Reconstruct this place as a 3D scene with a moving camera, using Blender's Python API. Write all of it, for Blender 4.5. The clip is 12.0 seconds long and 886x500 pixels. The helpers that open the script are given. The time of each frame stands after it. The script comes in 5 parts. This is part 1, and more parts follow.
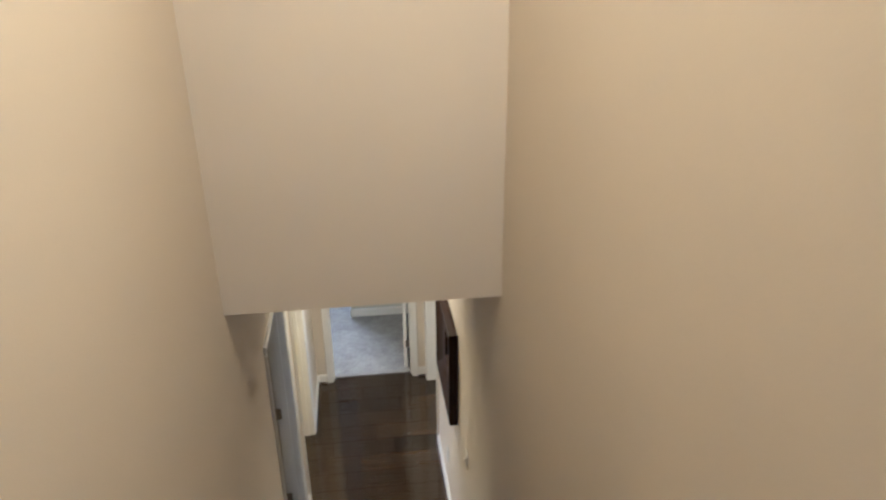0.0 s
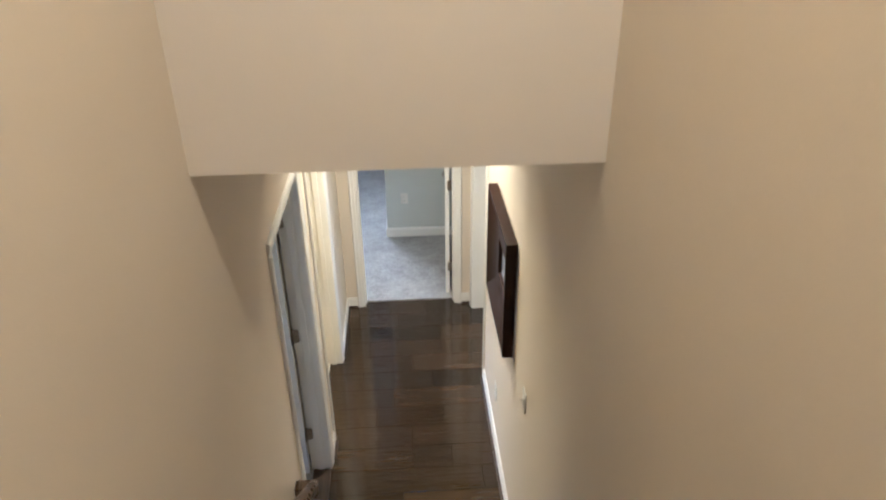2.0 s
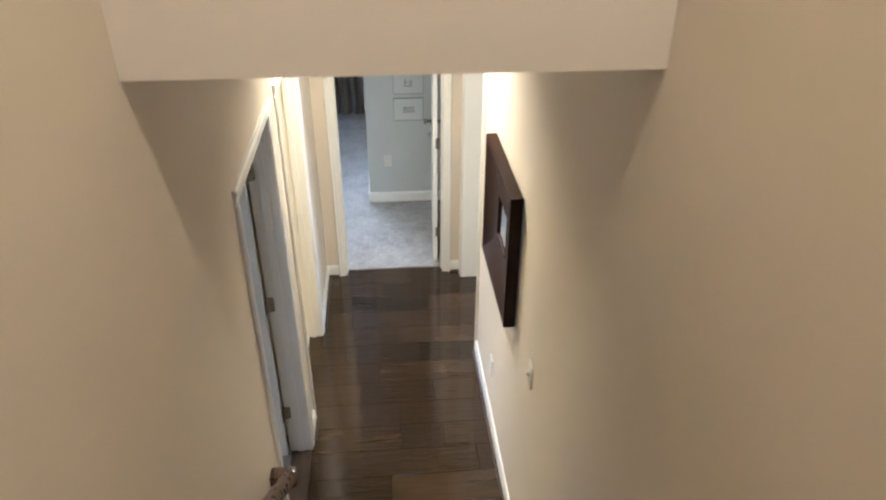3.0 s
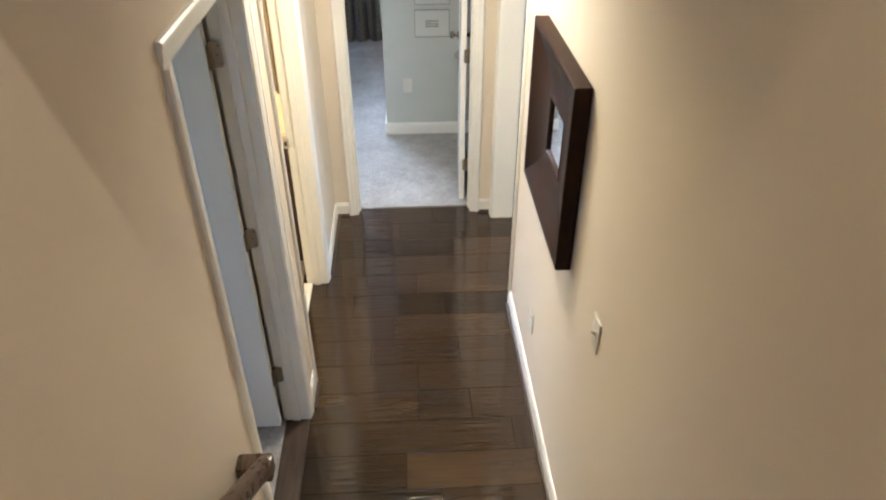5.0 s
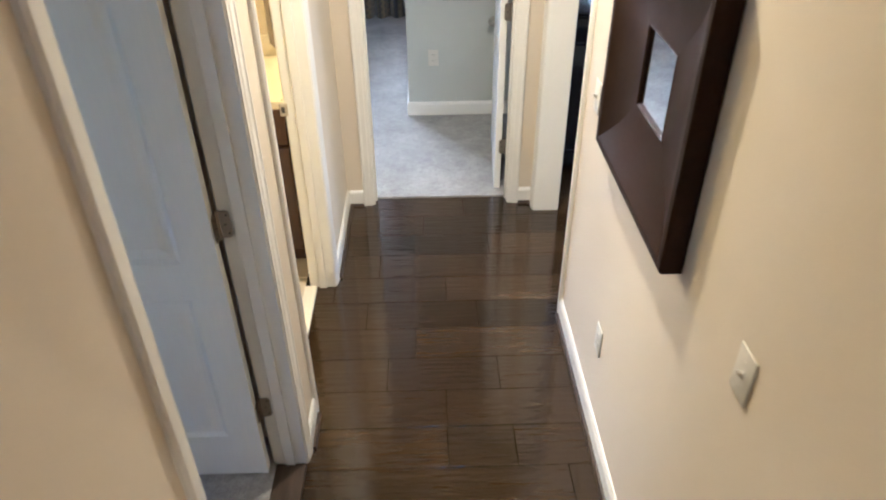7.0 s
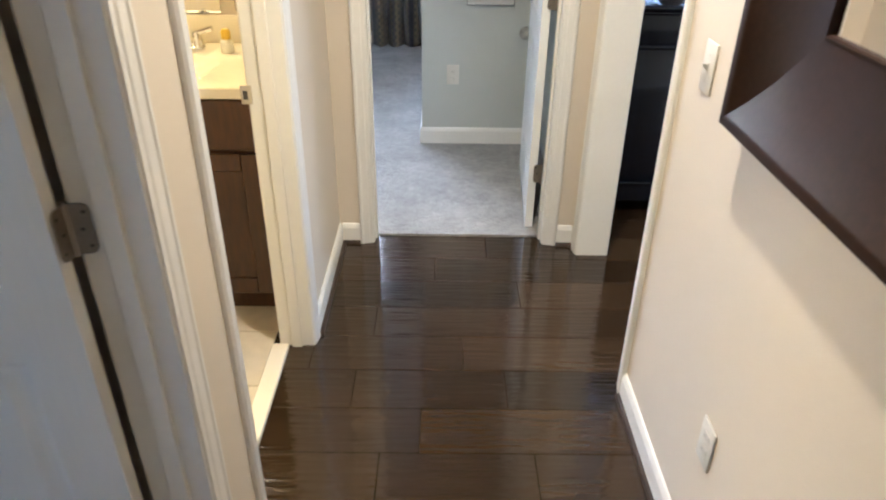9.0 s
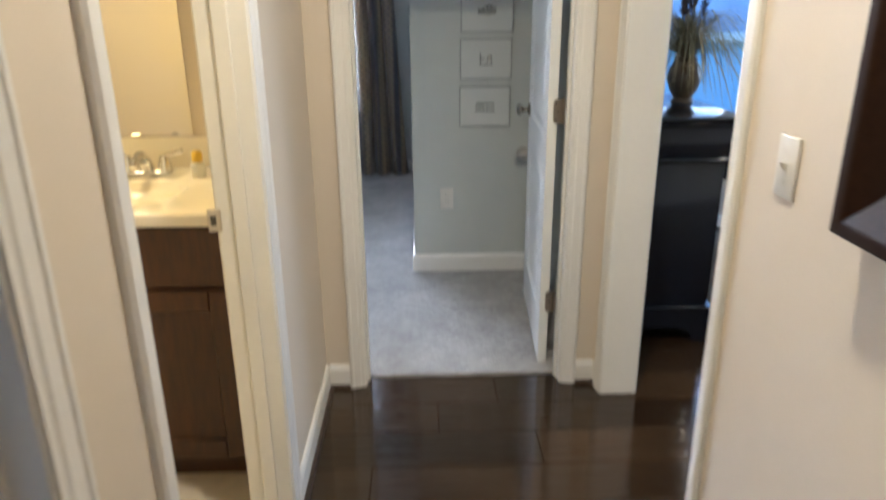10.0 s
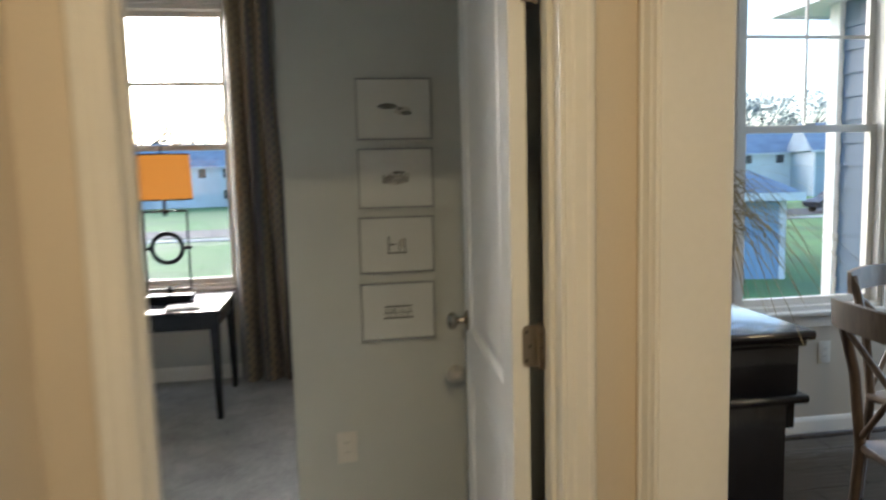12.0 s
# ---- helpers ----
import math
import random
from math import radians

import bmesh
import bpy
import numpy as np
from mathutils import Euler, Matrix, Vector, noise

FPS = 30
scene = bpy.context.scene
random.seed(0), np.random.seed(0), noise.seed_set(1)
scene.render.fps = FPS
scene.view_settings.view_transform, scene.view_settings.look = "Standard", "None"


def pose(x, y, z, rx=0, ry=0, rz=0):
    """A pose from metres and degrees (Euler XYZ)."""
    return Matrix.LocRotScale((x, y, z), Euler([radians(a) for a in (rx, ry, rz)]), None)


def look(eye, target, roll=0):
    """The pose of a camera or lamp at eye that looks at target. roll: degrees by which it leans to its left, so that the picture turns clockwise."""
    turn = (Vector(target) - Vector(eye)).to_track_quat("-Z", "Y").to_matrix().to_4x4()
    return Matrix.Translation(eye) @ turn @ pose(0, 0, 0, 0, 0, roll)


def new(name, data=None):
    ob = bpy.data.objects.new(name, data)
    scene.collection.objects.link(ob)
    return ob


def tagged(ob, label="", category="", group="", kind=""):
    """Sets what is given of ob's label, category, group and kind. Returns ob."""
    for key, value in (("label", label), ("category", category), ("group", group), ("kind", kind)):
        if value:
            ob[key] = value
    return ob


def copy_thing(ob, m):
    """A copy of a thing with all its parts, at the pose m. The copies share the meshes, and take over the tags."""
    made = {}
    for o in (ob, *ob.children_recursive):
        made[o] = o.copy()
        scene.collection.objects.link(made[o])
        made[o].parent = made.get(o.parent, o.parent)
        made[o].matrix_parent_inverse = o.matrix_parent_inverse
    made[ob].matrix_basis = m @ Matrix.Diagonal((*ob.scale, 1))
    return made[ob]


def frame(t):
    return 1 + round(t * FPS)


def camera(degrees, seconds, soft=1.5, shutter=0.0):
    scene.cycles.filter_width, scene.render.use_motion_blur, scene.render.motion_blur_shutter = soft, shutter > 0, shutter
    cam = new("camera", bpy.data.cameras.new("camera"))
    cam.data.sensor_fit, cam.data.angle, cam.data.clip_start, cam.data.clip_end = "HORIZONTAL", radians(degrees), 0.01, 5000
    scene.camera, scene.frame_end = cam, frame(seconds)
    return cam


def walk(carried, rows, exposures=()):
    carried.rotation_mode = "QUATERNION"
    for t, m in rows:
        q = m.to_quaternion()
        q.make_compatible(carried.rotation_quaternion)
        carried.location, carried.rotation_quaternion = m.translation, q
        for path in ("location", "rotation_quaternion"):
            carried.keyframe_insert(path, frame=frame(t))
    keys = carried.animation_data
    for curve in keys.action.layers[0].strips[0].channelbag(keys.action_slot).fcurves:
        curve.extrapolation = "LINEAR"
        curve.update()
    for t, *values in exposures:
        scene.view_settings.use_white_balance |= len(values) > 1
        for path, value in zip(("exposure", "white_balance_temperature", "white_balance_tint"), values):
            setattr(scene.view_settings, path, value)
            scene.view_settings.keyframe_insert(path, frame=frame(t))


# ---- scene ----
cam = camera(65.2, 12.0, soft=2.0, shutter=0.7)
PATH = [
    (0.0, (0.012, 0.221, 3.998), (0.231, 2.028, 3.169), -0.7),
    (0.5, (0.009, 0.414, 3.839), (0.119, 2.210, 2.966), -0.6),
    (1.0, (0.023, 0.588, 3.689), (0.060, 2.351, 2.747), -0.8),
    (1.5, (-0.010, 0.753, 3.538), (0.134, 2.499, 2.575), -0.2),
    (2.0, (0.009, 0.936, 3.386), (0.107, 2.675, 2.403), -0.7),
    (2.5, (-0.020, 1.111, 3.231), (0.161, 2.810, 2.192), 0.0),
    (3.0, (-0.044, 1.257, 3.109), (0.112, 2.955, 2.064), 0.3),
    (3.5, (-0.019, 1.393, 2.975), (0.054, 3.071, 1.888), -0.3),
    (5.5, (-0.036, 2.034, 2.447), (0.056, 3.651, 1.273), -0.1),
    (6.0, (-0.052, 2.186, 2.341), (0.028, 3.783, 1.141), -0.1),
    (6.5, (-0.028, 2.307, 2.240), (-0.022, 3.931, 1.073), -0.3),
    (7.0, (-0.072, 2.489, 2.103), (-0.034, 4.129, 0.959), -0.5),
    (9.0, (-0.087, 3.185, 1.574), (-0.076, 4.918, 0.576), 0.8),
    (9.5, (-0.090, 3.361, 1.479), (-0.049, 5.140, 0.566), 0.5),
    (10.0, (-0.145, 3.535, 1.437), (-0.092, 5.421, 0.772), -0.5),
    (10.5, (-0.125, 3.750, 1.380), (-0.141, 5.696, 0.919), -0.6),
    (11.0, (-0.129, 4.088, 1.410), (-0.108, 6.065, 1.106), -0.01),
    (11.5, (-0.126, 4.421, 1.436), (0.040, 6.395, 1.161), -0.88),
    (12.0, (-0.035, 4.748, 1.422), (0.275, 6.712, 1.206), -1.49),
]
EXPOSURES = [(0.0, 2.52, 4800, 10), (2.5, 3.04, 4800, 10), (3.5, 3.05, 4850, 10), (5.5, 3.20, 4950, 10), (7.0, 3.20, 4950, 11), (9.0, 3.05, 4950, 11), (9.7, 2.75, 4950, 11), (10.5, 2.24, 5000, 11), (11.2, 1.95, 5000, 11), (12.0, 1.98, 6000, 9)]
walk(cam, [(t, look(eye, target, roll)) for t, eye, target, roll in PATH], EXPOSURES)

# ---- world, sun, lamps ----
SUN_EL, SUN_AZ = radians(20), radians(340)
world = bpy.data.worlds.new("sky")
scene.world = world
world.use_nodes = True
wn = world.node_tree
sky = wn.nodes.new("ShaderNodeTexSky")
sky.sky_type, sky.sun_disc, sky.sun_elevation, sky.sun_rotation = "NISHITA", False, SUN_EL, SUN_AZ
sky.air_density, sky.dust_density, sky.ozone_density = 1.0, 2.0, 2.5
wn.links.new(sky.outputs[0], wn.nodes["Background"].inputs[0])
wn.nodes["Background"].inputs[1].default_value = 0.15

sun = new("sun", bpy.data.lights.new("sun", "SUN"))
sun.data.energy, sun.data.angle, sun.data.color = 0.8, radians(30), (1.0, 0.95, 0.9)
sun.matrix_world = look((0, 0, 30), (30 * math.sin(SUN_AZ + math.pi), 30 * math.cos(SUN_AZ + math.pi), 30 - 30 * math.tan(SUN_EL)))

WARM = (1.0, 0.768, 0.448)


def lamp(name, where, target, size, watts, colour=WARM):
    data = bpy.data.lights.new(name, "AREA")
    data.shape, data.size, data.energy, data.color, data.spread = "DISK", size, watts, colour, radians(150)
    ob = new(name, data)
    ob.matrix_world = look(where, target)
    return ob


lamp("hall_lamp", (0.02, 4.70, 2.672), (0.02, 4.701, 0), 0.11, 5.0)
lamp("stair_lamp", (0.21, 1.40, 5.40), (0.21, 1.401, 0), 0.07, 6.1)
# added out of view to fill the dining room
lamp("dining_fill_lamp", (2.65, 4.60, 2.45), (2.65, 4.601, 0), 0.25, 5)
lamp("bath_lamp", (-1.42, 5.76, 2.03), (-1.42, 4.9, 1.25), 0.30, 3.4, (1.0, 0.66, 0.20))


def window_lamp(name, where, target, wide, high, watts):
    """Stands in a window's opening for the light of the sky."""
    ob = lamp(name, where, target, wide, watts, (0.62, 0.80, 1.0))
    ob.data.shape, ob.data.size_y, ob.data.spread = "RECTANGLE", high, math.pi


# shines from an added, unseen side window to brighten the dining room
window_lamp("added_dining_daylight", (4.64, 7.10, 1.62), (0, 7.10, 1.62), 1.2, 1.75, 8.6)
# bedroom fill, set in a twin window that is added beside the seen one
window_lamp("added_bedroom_daylight", (-1.920, 9.830, 1.65), (-1.920, 0, 1.65), 0.66, 1.75, 2.8)
# weak cool fill from an added window behind the camera
window_lamp("added_landing_daylight", (0.0, -1.868, 4.475), (0, 0, 4.475), 0.72, 1.2, 0.3)
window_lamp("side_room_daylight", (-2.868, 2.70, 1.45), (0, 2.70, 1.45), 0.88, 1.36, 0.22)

# ---- materials ----


def nodes_of(name):
    m = bpy.data.materials.new(name)
    m.use_nodes = True
    t = m.node_tree
    return m, t, t.nodes["Principled BSDF"]


def noise_node(t, scale, detail=3.0, stretch=None):
    co = t.nodes.new("ShaderNodeTexCoord")
    mp = t.nodes.new("ShaderNodeMapping")
    if stretch:
        mp.inputs["Scale"].default_value = stretch
    n = t.nodes.new("ShaderNodeTexNoise")
    n.inputs["Scale"].default_value, n.inputs["Detail"].default_value = scale, detail
    t.links.new(co.outputs["Object"], mp.inputs["Vector"])
    t.links.new(mp.outputs[0], n.inputs["Vector"])
    return n


def ramp(t, src, lo, hi, a=0.3, b=0.7):
    r = t.nodes.new("ShaderNodeMapRange")
    r.inputs["From Min"].default_value, r.inputs["From Max"].default_value = a, b
    r.inputs["To Min"].default_value, r.inputs["To Max"].default_value = lo, hi
    t.links.new(src, r.inputs["Value"])
    return r.outputs[0]


def math_node(t, op, a, b):
    n = t.nodes.new("ShaderNodeMath")
    n.operation = op
    for i, v in enumerate((a, b)):
        if isinstance(v, (int, float)):
            n.inputs[i].default_value = v
        else:
            t.links.new(v, n.inputs[i])
    return n.outputs[0]


def tint(t, colour, factor):
    v = t.nodes.new("ShaderNodeVectorMath")
    v.operation = "SCALE"
    if isinstance(colour, tuple):
        v.inputs[0].default_value = colour
    else:
        t.links.new(colour, v.inputs[0])
    t.links.new(factor, v.inputs["Scale"])
    return v.outputs[0]


def surf(name, colour, rough=0.5, metal=0.0, var=0.06, scale=3.0, fine=90.0, bump=0.1, depth=0.002, stretch=None, each=0.0):
    """Colour that varies broadly and finely, uneven gloss and a fine relief."""
    m, t, b = nodes_of(name)
    broad, small = noise_node(t, scale, 3.0, stretch), noise_node(t, fine, 4.0, stretch)
    f = math_node(t, "MULTIPLY", ramp(t, broad.outputs[0], 1 - var, 1 + var), ramp(t, small.outputs[0], 1 - var * 0.6, 1 + var * 0.6))
    if each:
        info = t.nodes.new("ShaderNodeObjectInfo")
        f = math_node(t, "MULTIPLY", f, ramp(t, info.outputs["Random"], 1 - each, 1 + each, 0, 1))
    t.links.new(tint(t, colour, f), b.inputs["Base Color"])
    t.links.new(ramp(t, broad.outputs[0], rough * 0.88, min(1, rough * 1.12)), b.inputs["Roughness"])
    b.inputs["Metallic"].default_value = metal
    if bump:
        bp = t.nodes.new("ShaderNodeBump")
        bp.inputs["Strength"].default_value, bp.inputs["Distance"].default_value = bump, depth
        t.links.new(small.outputs[0], bp.inputs["Height"])
        t.links.new(bp.outputs[0], b.inputs["Normal"])
    return m


def wood(name, colour, rough=0.35, grain=(2, 30, 30), contrast=0.35, scrape=0.0, each=0.12):
    """Grain drawn out along one axis, dark pores, and scraped ripples where wanted."""
    m, t, b = nodes_of(name)
    g, p, k = noise_node(t, 4.0, 5.0, grain), noise_node(t, 14.0, 3.0, grain), noise_node(t, 4.0, 3.0, (0.6, 1.6, 1.0))
    info = t.nodes.new("ShaderNodeObjectInfo")
    f = math_node(t, "MULTIPLY", ramp(t, g.outputs[0], 1 - contrast, 1 + contrast), ramp(t, p.outputs[0], 0.92, 1.06))
    f = math_node(t, "MULTIPLY", f, ramp(t, k.outputs[0], 0.80, 1.18))
    f = math_node(t, "MULTIPLY", f, ramp(t, info.outputs["Random"], 1 - each, 1 + each, 0, 1))
    t.links.new(tint(t, colour, f), b.inputs["Base Color"])
    t.links.new(ramp(t, g.outputs[0], rough * 0.85, rough * 1.2), b.inputs["Roughness"])
    bp = t.nodes.new("ShaderNodeBump")
    bp.inputs["Strength"].default_value, bp.inputs["Distance"].default_value = 0.07, 0.001
    b.inputs["Specular IOR Level"].default_value = 0.5
    t.links.new(p.outputs[0], bp.inputs["Height"])
    last = bp
    if scrape:
        r = noise_node(t, 5.0, 1.0, (0.9, 10.0, 1.0))
        b2 = t.nodes.new("ShaderNodeBump")
        b2.inputs["Strength"].default_value, b2.inputs["Distance"].default_value = scrape, 0.004
        t.links.new(r.outputs[0], b2.inputs["Height"])
        t.links.new(bp.outputs[0], b2.inputs["Normal"])
        last = b2
        # lacquer
        b.inputs["Coat Weight"].default_value, b.inputs["Coat Roughness"].default_value = 0.32, 0.07
        t.links.new(b2.outputs[0], b.inputs["Coat Normal"])
    t.links.new(last.outputs[0], b.inputs["Normal"])
    return m


def glass(name, colour=(1, 1, 1), rough=0.0):
    m, t, b = nodes_of(name)
    b.inputs["Base Color"].default_value = (*colour, 1)
    b.inputs["Roughness"].default_value, b.inputs["Transmission Weight"].default_value, b.inputs["IOR"].default_value = rough, 1.0, 1.45
    return m


def glowing(name, colour, strength, base=(0.8, 0.8, 0.8)):
    m, t, b = nodes_of(name)
    b.inputs["Base Color"].default_value = (*base, 1)
    b.inputs["Emission Color"].default_value, b.inputs["Emission Strength"].default_value = (*colour, 1), strength
    return m


PAINT = surf("cream_wall_paint", (0.662, 0.585, 0.478), 0.62, var=0.025, scale=1.2, fine=240, bump=0.12, depth=0.0008)
PAINT_BED = surf("grey_green_wall_paint", (0.515, 0.53, 0.50), 0.62, var=0.025, scale=1.2, fine=240, bump=0.12, depth=0.0008)
PAINT_DIN = surf("greige_wall_paint", (0.52, 0.47, 0.39), 0.62, var=0.025, scale=1.2, fine=240, bump=0.12, depth=0.0008)
CEILING = surf("white_ceiling_paint", (0.76, 0.74, 0.69), 0.8, var=0.02, fine=160, bump=0.15, depth=0.001)
TRIM = surf("white_gloss_trim_paint", (0.78, 0.76, 0.72), 0.32, var=0.02, scale=4, fine=60, bump=0.05, depth=0.0006)
DOORPAINT = surf("white_door_paint", (0.83, 0.83, 0.82), 0.38, var=0.02, scale=3, fine=130, bump=0.08, depth=0.0006, stretch=(1, 1, 0.1))
PLANK_MID = wood("hickory_plank_mid", (0.0300, 0.0172, 0.0080), 0.11, (0.7, 12, 12), 0.17, 0.50, 0.16)
PLANK_LIGHT = wood("hickory_plank_light", (0.0460, 0.0265, 0.0124), 0.12, (0.7, 12, 12), 0.17, 0.50, 0.14)
PLANK_DARK = wood("hickory_plank_dark", (0.0225, 0.0130, 0.0062), 0.105, (0.7, 12, 12), 0.17, 0.50, 0.14)
SUBFLOOR = surf("joint_shadow_board", (0.03, 0.02, 0.014), 0.8)
SHOE = wood("dark_wood_moulding", (0.045, 0.028, 0.018), 0.35, (14, 2, 14), 0.3)
RAILWOOD = wood("dark_walnut_rail", (0.068, 0.040, 0.022), 0.28, (18, 2, 6), 0.4)
# black-brown wood; the navy tint puts the sky's reflection into its colour
ESPRESSO = wood("sky_tinted_espresso_wood", (0.0050, 0.0068, 0.0130), 0.13, (22, 22, 3), 0.05)
ESPRESSO.node_tree.nodes["Principled BSDF"].inputs["Coat Weight"].default_value = 0.3
ESPRESSO.node_tree.nodes["Principled BSDF"].inputs["Coat Roughness"].default_value = 0.06
MIRRORWOOD = surf("dark_brown_stained_frame_wood", (0.021, 0.0090, 0.0046), 0.46, var=0.22, scale=5, fine=70, bump=0.1, depth=0.001)
MIRRORWOOD.node_tree.nodes["Principled BSDF"].inputs["Specular IOR Level"].default_value = 0.10
VANITYWOOD = wood("brown_cabinet_wood", (0.055, 0.0200, 0.0050), 0.42, (16, 16, 2.5), 0.3)
CHAIRWOOD = wood("weathered_brown_chair_wood", (0.12, 0.085, 0.06), 0.38, (10, 10, 2), 0.35)
NICKEL = surf("satin_nickel", (0.55, 0.50, 0.43), 0.33, 1.0, var=0.05, fine=200, bump=0.04, depth=0.0004)
KNOBMETAL = surf("worn_nickel_knob", (0.40, 0.36, 0.31), 0.2, 1.0, var=0.06, fine=160, bump=0.03, depth=0.0004)
HINGE = surf("aged_nickel_hinge", (0.31, 0.27, 0.225), 0.42, 0.9, var=0.08, fine=160, bump=0.05, depth=0.0005)
CHROME = surf("polished_chrome", (0.78, 0.78, 0.78), 0.07, 1.0, var=0.01, bump=0)
BLACKIRON = surf("black_iron", (0.02, 0.02, 0.02), 0.45, 0.6)
PLASTIC = surf("ivory_switch_plastic", (0.66, 0.63, 0.57), 0.35, var=0.01, bump=0.02)
# near-black colour draws the shade inside slots and the latch hole; also screws
PLASTIC_DARK = surf("slot_shadow_plastic", (0.05, 0.045, 0.04), 0.5)
MARBLE = surf("cultured_marble", (0.80, 0.74, 0.62), 0.14, var=0.03, scale=2, fine=9, bump=0)
TILE = surf("beige_bath_tile", (0.60, 0.53, 0.42), 0.3, var=0.08, scale=2.5, fine=20, bump=0.08, each=0.05)
MIRROR = surf("silvered_mirror", (0.92, 0.92, 0.92), 0.015, 1.0, var=0.0, bump=0)
CLEAR = glass("window_glass")
TOWEL = surf("taupe_terry_towel", (0.20, 0.16, 0.125), 0.95, var=0.12, fine=260, bump=0.8, depth=0.003)
TOWELWHITE = surf("white_terry_towel", (0.76, 0.72, 0.65), 0.95, var=0.06, fine=260, bump=0.8, depth=0.003)
SHEET = surf("pale_grey_print_paper", (0.60, 0.61, 0.58), 0.6, var=0.02)
PAPER = surf("white_paper", (0.78, 0.77, 0.73), 0.7, var=0.02)
MATBOARD = surf("cream_mat_board", (0.76, 0.71, 0.60), 0.8, var=0.02)
INK = surf("grey_ink_wash", (0.17, 0.17, 0.165), 0.8, var=0.4, scale=25, fine=60)
INKPALE = surf("pale_ink_wash", (0.42, 0.40, 0.36), 0.8, var=0.25, scale=14, fine=40)
SHEET.node_tree.nodes["Principled BSDF"].inputs["Coat Weight"].default_value = 0.6
GREYFRAME = surf("thin_grey_frame", (0.30, 0.31, 0.31), 0.5)
GILT = surf("worn_whitewashed_gilt_frame", (0.47, 0.34, 0.17), 0.5, 0.2, var=0.5, scale=9, fine=50, bump=0.4, depth=0.003)
LEAF = surf("eucalyptus_leaf", (0.13, 0.17, 0.09), 0.5, var=0.3, scale=12, each=0.2)
BLADE = surf("dried_grass_blade", (0.34, 0.285, 0.16), 0.6, var=0.4, scale=20)
PLUME = surf("dark_dried_plume", (0.13, 0.10, 0.085), 0.9, var=0.4, scale=40)
VASE = surf("bronze_glazed_vase", (0.20, 0.15, 0.095), 0.3, 0.25, var=0.3, scale=9, bump=0.2)
SHADE = glowing("lit_amber_lampshade", (1.0, 0.34, 0.04), 0.15, (0.45, 0.25, 0.08))
LENS = glowing("lamp_lens", (1.0, 0.78, 0.5), 2.9)


def carpet(name, colour, scale=130.0):
    """Cut pile: clumped tufts, brushed lighter and darker patches."""
    m, t, b = nodes_of(name)
    patch, tuft, mid = noise_node(t, 5.5, 4.0), noise_node(t, scale, 3.0), noise_node(t, 34, 3.0)
    f = math_node(t, "MULTIPLY", ramp(t, patch.outputs[0], 0.78, 1.16), ramp(t, tuft.outputs[0], 0.84, 1.12))
    f = math_node(t, "MULTIPLY", f, ramp(t, mid.outputs[0], 0.85, 1.13))
    t.links.new(tint(t, colour, f), b.inputs["Base Color"])
    b.inputs["Roughness"].default_value = 0.97
    b.inputs["Sheen Weight"].default_value = 0.25
    bp = t.nodes.new("ShaderNodeBump")
    bp.inputs["Strength"].default_value, bp.inputs["Distance"].default_value = 0.9, 0.010
    t.links.new(math_node(t, "ADD", tuft.outputs[0], mid.outputs[0]), bp.inputs["Height"])
    t.links.new(bp.outputs[0], b.inputs["Normal"])
    return m


CARPET = carpet("grey_beige_carpet", (0.35, 0.34, 0.33))


def curtain_cloth():
    """Woven cloth with a small repeating trellis, slightly shiny."""
    m, t, b = nodes_of("patterned_grey_gold_curtain_cloth")
    co, mp = t.nodes.new("ShaderNodeTexCoord"), t.nodes.new("ShaderNodeMapping")
    mp.inputs["Scale"].default_value, mp.inputs["Rotation"].default_value = (24, 24, 24), (0, radians(45), 0)
    v = t.nodes.new("ShaderNodeTexVoronoi")
    v.inputs["Scale"].default_value, v.inputs["Randomness"].default_value = 1.0, 0.0
    t.links.new(co.outputs["Object"], mp.inputs["Vector"])
    t.links.new(mp.outputs[0], v.inputs["Vector"])
    mix = t.nodes.new("ShaderNodeMix")
    mix.data_type = "RGBA"
    mix.inputs[6].default_value, mix.inputs[7].default_value = (0.034, 0.044, 0.070, 1), (0.36, 0.27, 0.155, 1)
    t.links.new(math_node(t, "MULTIPLY", ramp(t, v.outputs["Distance"], 0.36, 0.76, 0.20, 0.60), ramp(t, noise_node(t, 1.0, 1.0, (15, 0.0, 0.25)).outputs[0], 0.15, 1.25, 0.38, 0.62)), mix.inputs[0])
    t.links.new(mix.outputs[2], b.inputs["Base Color"])
    b.inputs["Roughness"].default_value, b.inputs["Sheen Weight"].default_value = 0.5, 0.3
    n, bp = noise_node(t, 300, 2.0), t.nodes.new("ShaderNodeBump")
    bp.inputs["Strength"].default_value, bp.inputs["Distance"].default_value = 0.3, 0.001
    t.links.new(n.outputs[0], bp.inputs["Height"])
    t.links.new(bp.outputs[0], b.inputs["Normal"])
    return m


CURTAIN = curtain_cloth()
GRASS = surf("mown_lawn", (0.12, 0.23, 0.07), 0.9, var=0.3, scale=0.3, fine=9, bump=0.6, depth=0.03)
ASPHALT = surf("street_asphalt", (0.06, 0.06, 0.062), 0.85, var=0.15, scale=0.5, fine=30)
CONCRETE = surf("pale_concrete", (0.42, 0.41, 0.39), 0.85, var=0.1, scale=0.6, fine=20)
SIDING_SLATE = surf("dark_slate_siding", (0.055, 0.105, 0.175), 0.6, var=0.06, scale=1.0, fine=30, each=0.03)
# blue and grey siding and shingle: outdoor haze is put in as paler colour
SIDING_BLUE = surf("haze_paled_blue_siding", (0.24, 0.38, 0.54), 0.6, var=0.06, scale=1.0, fine=30, each=0.03)
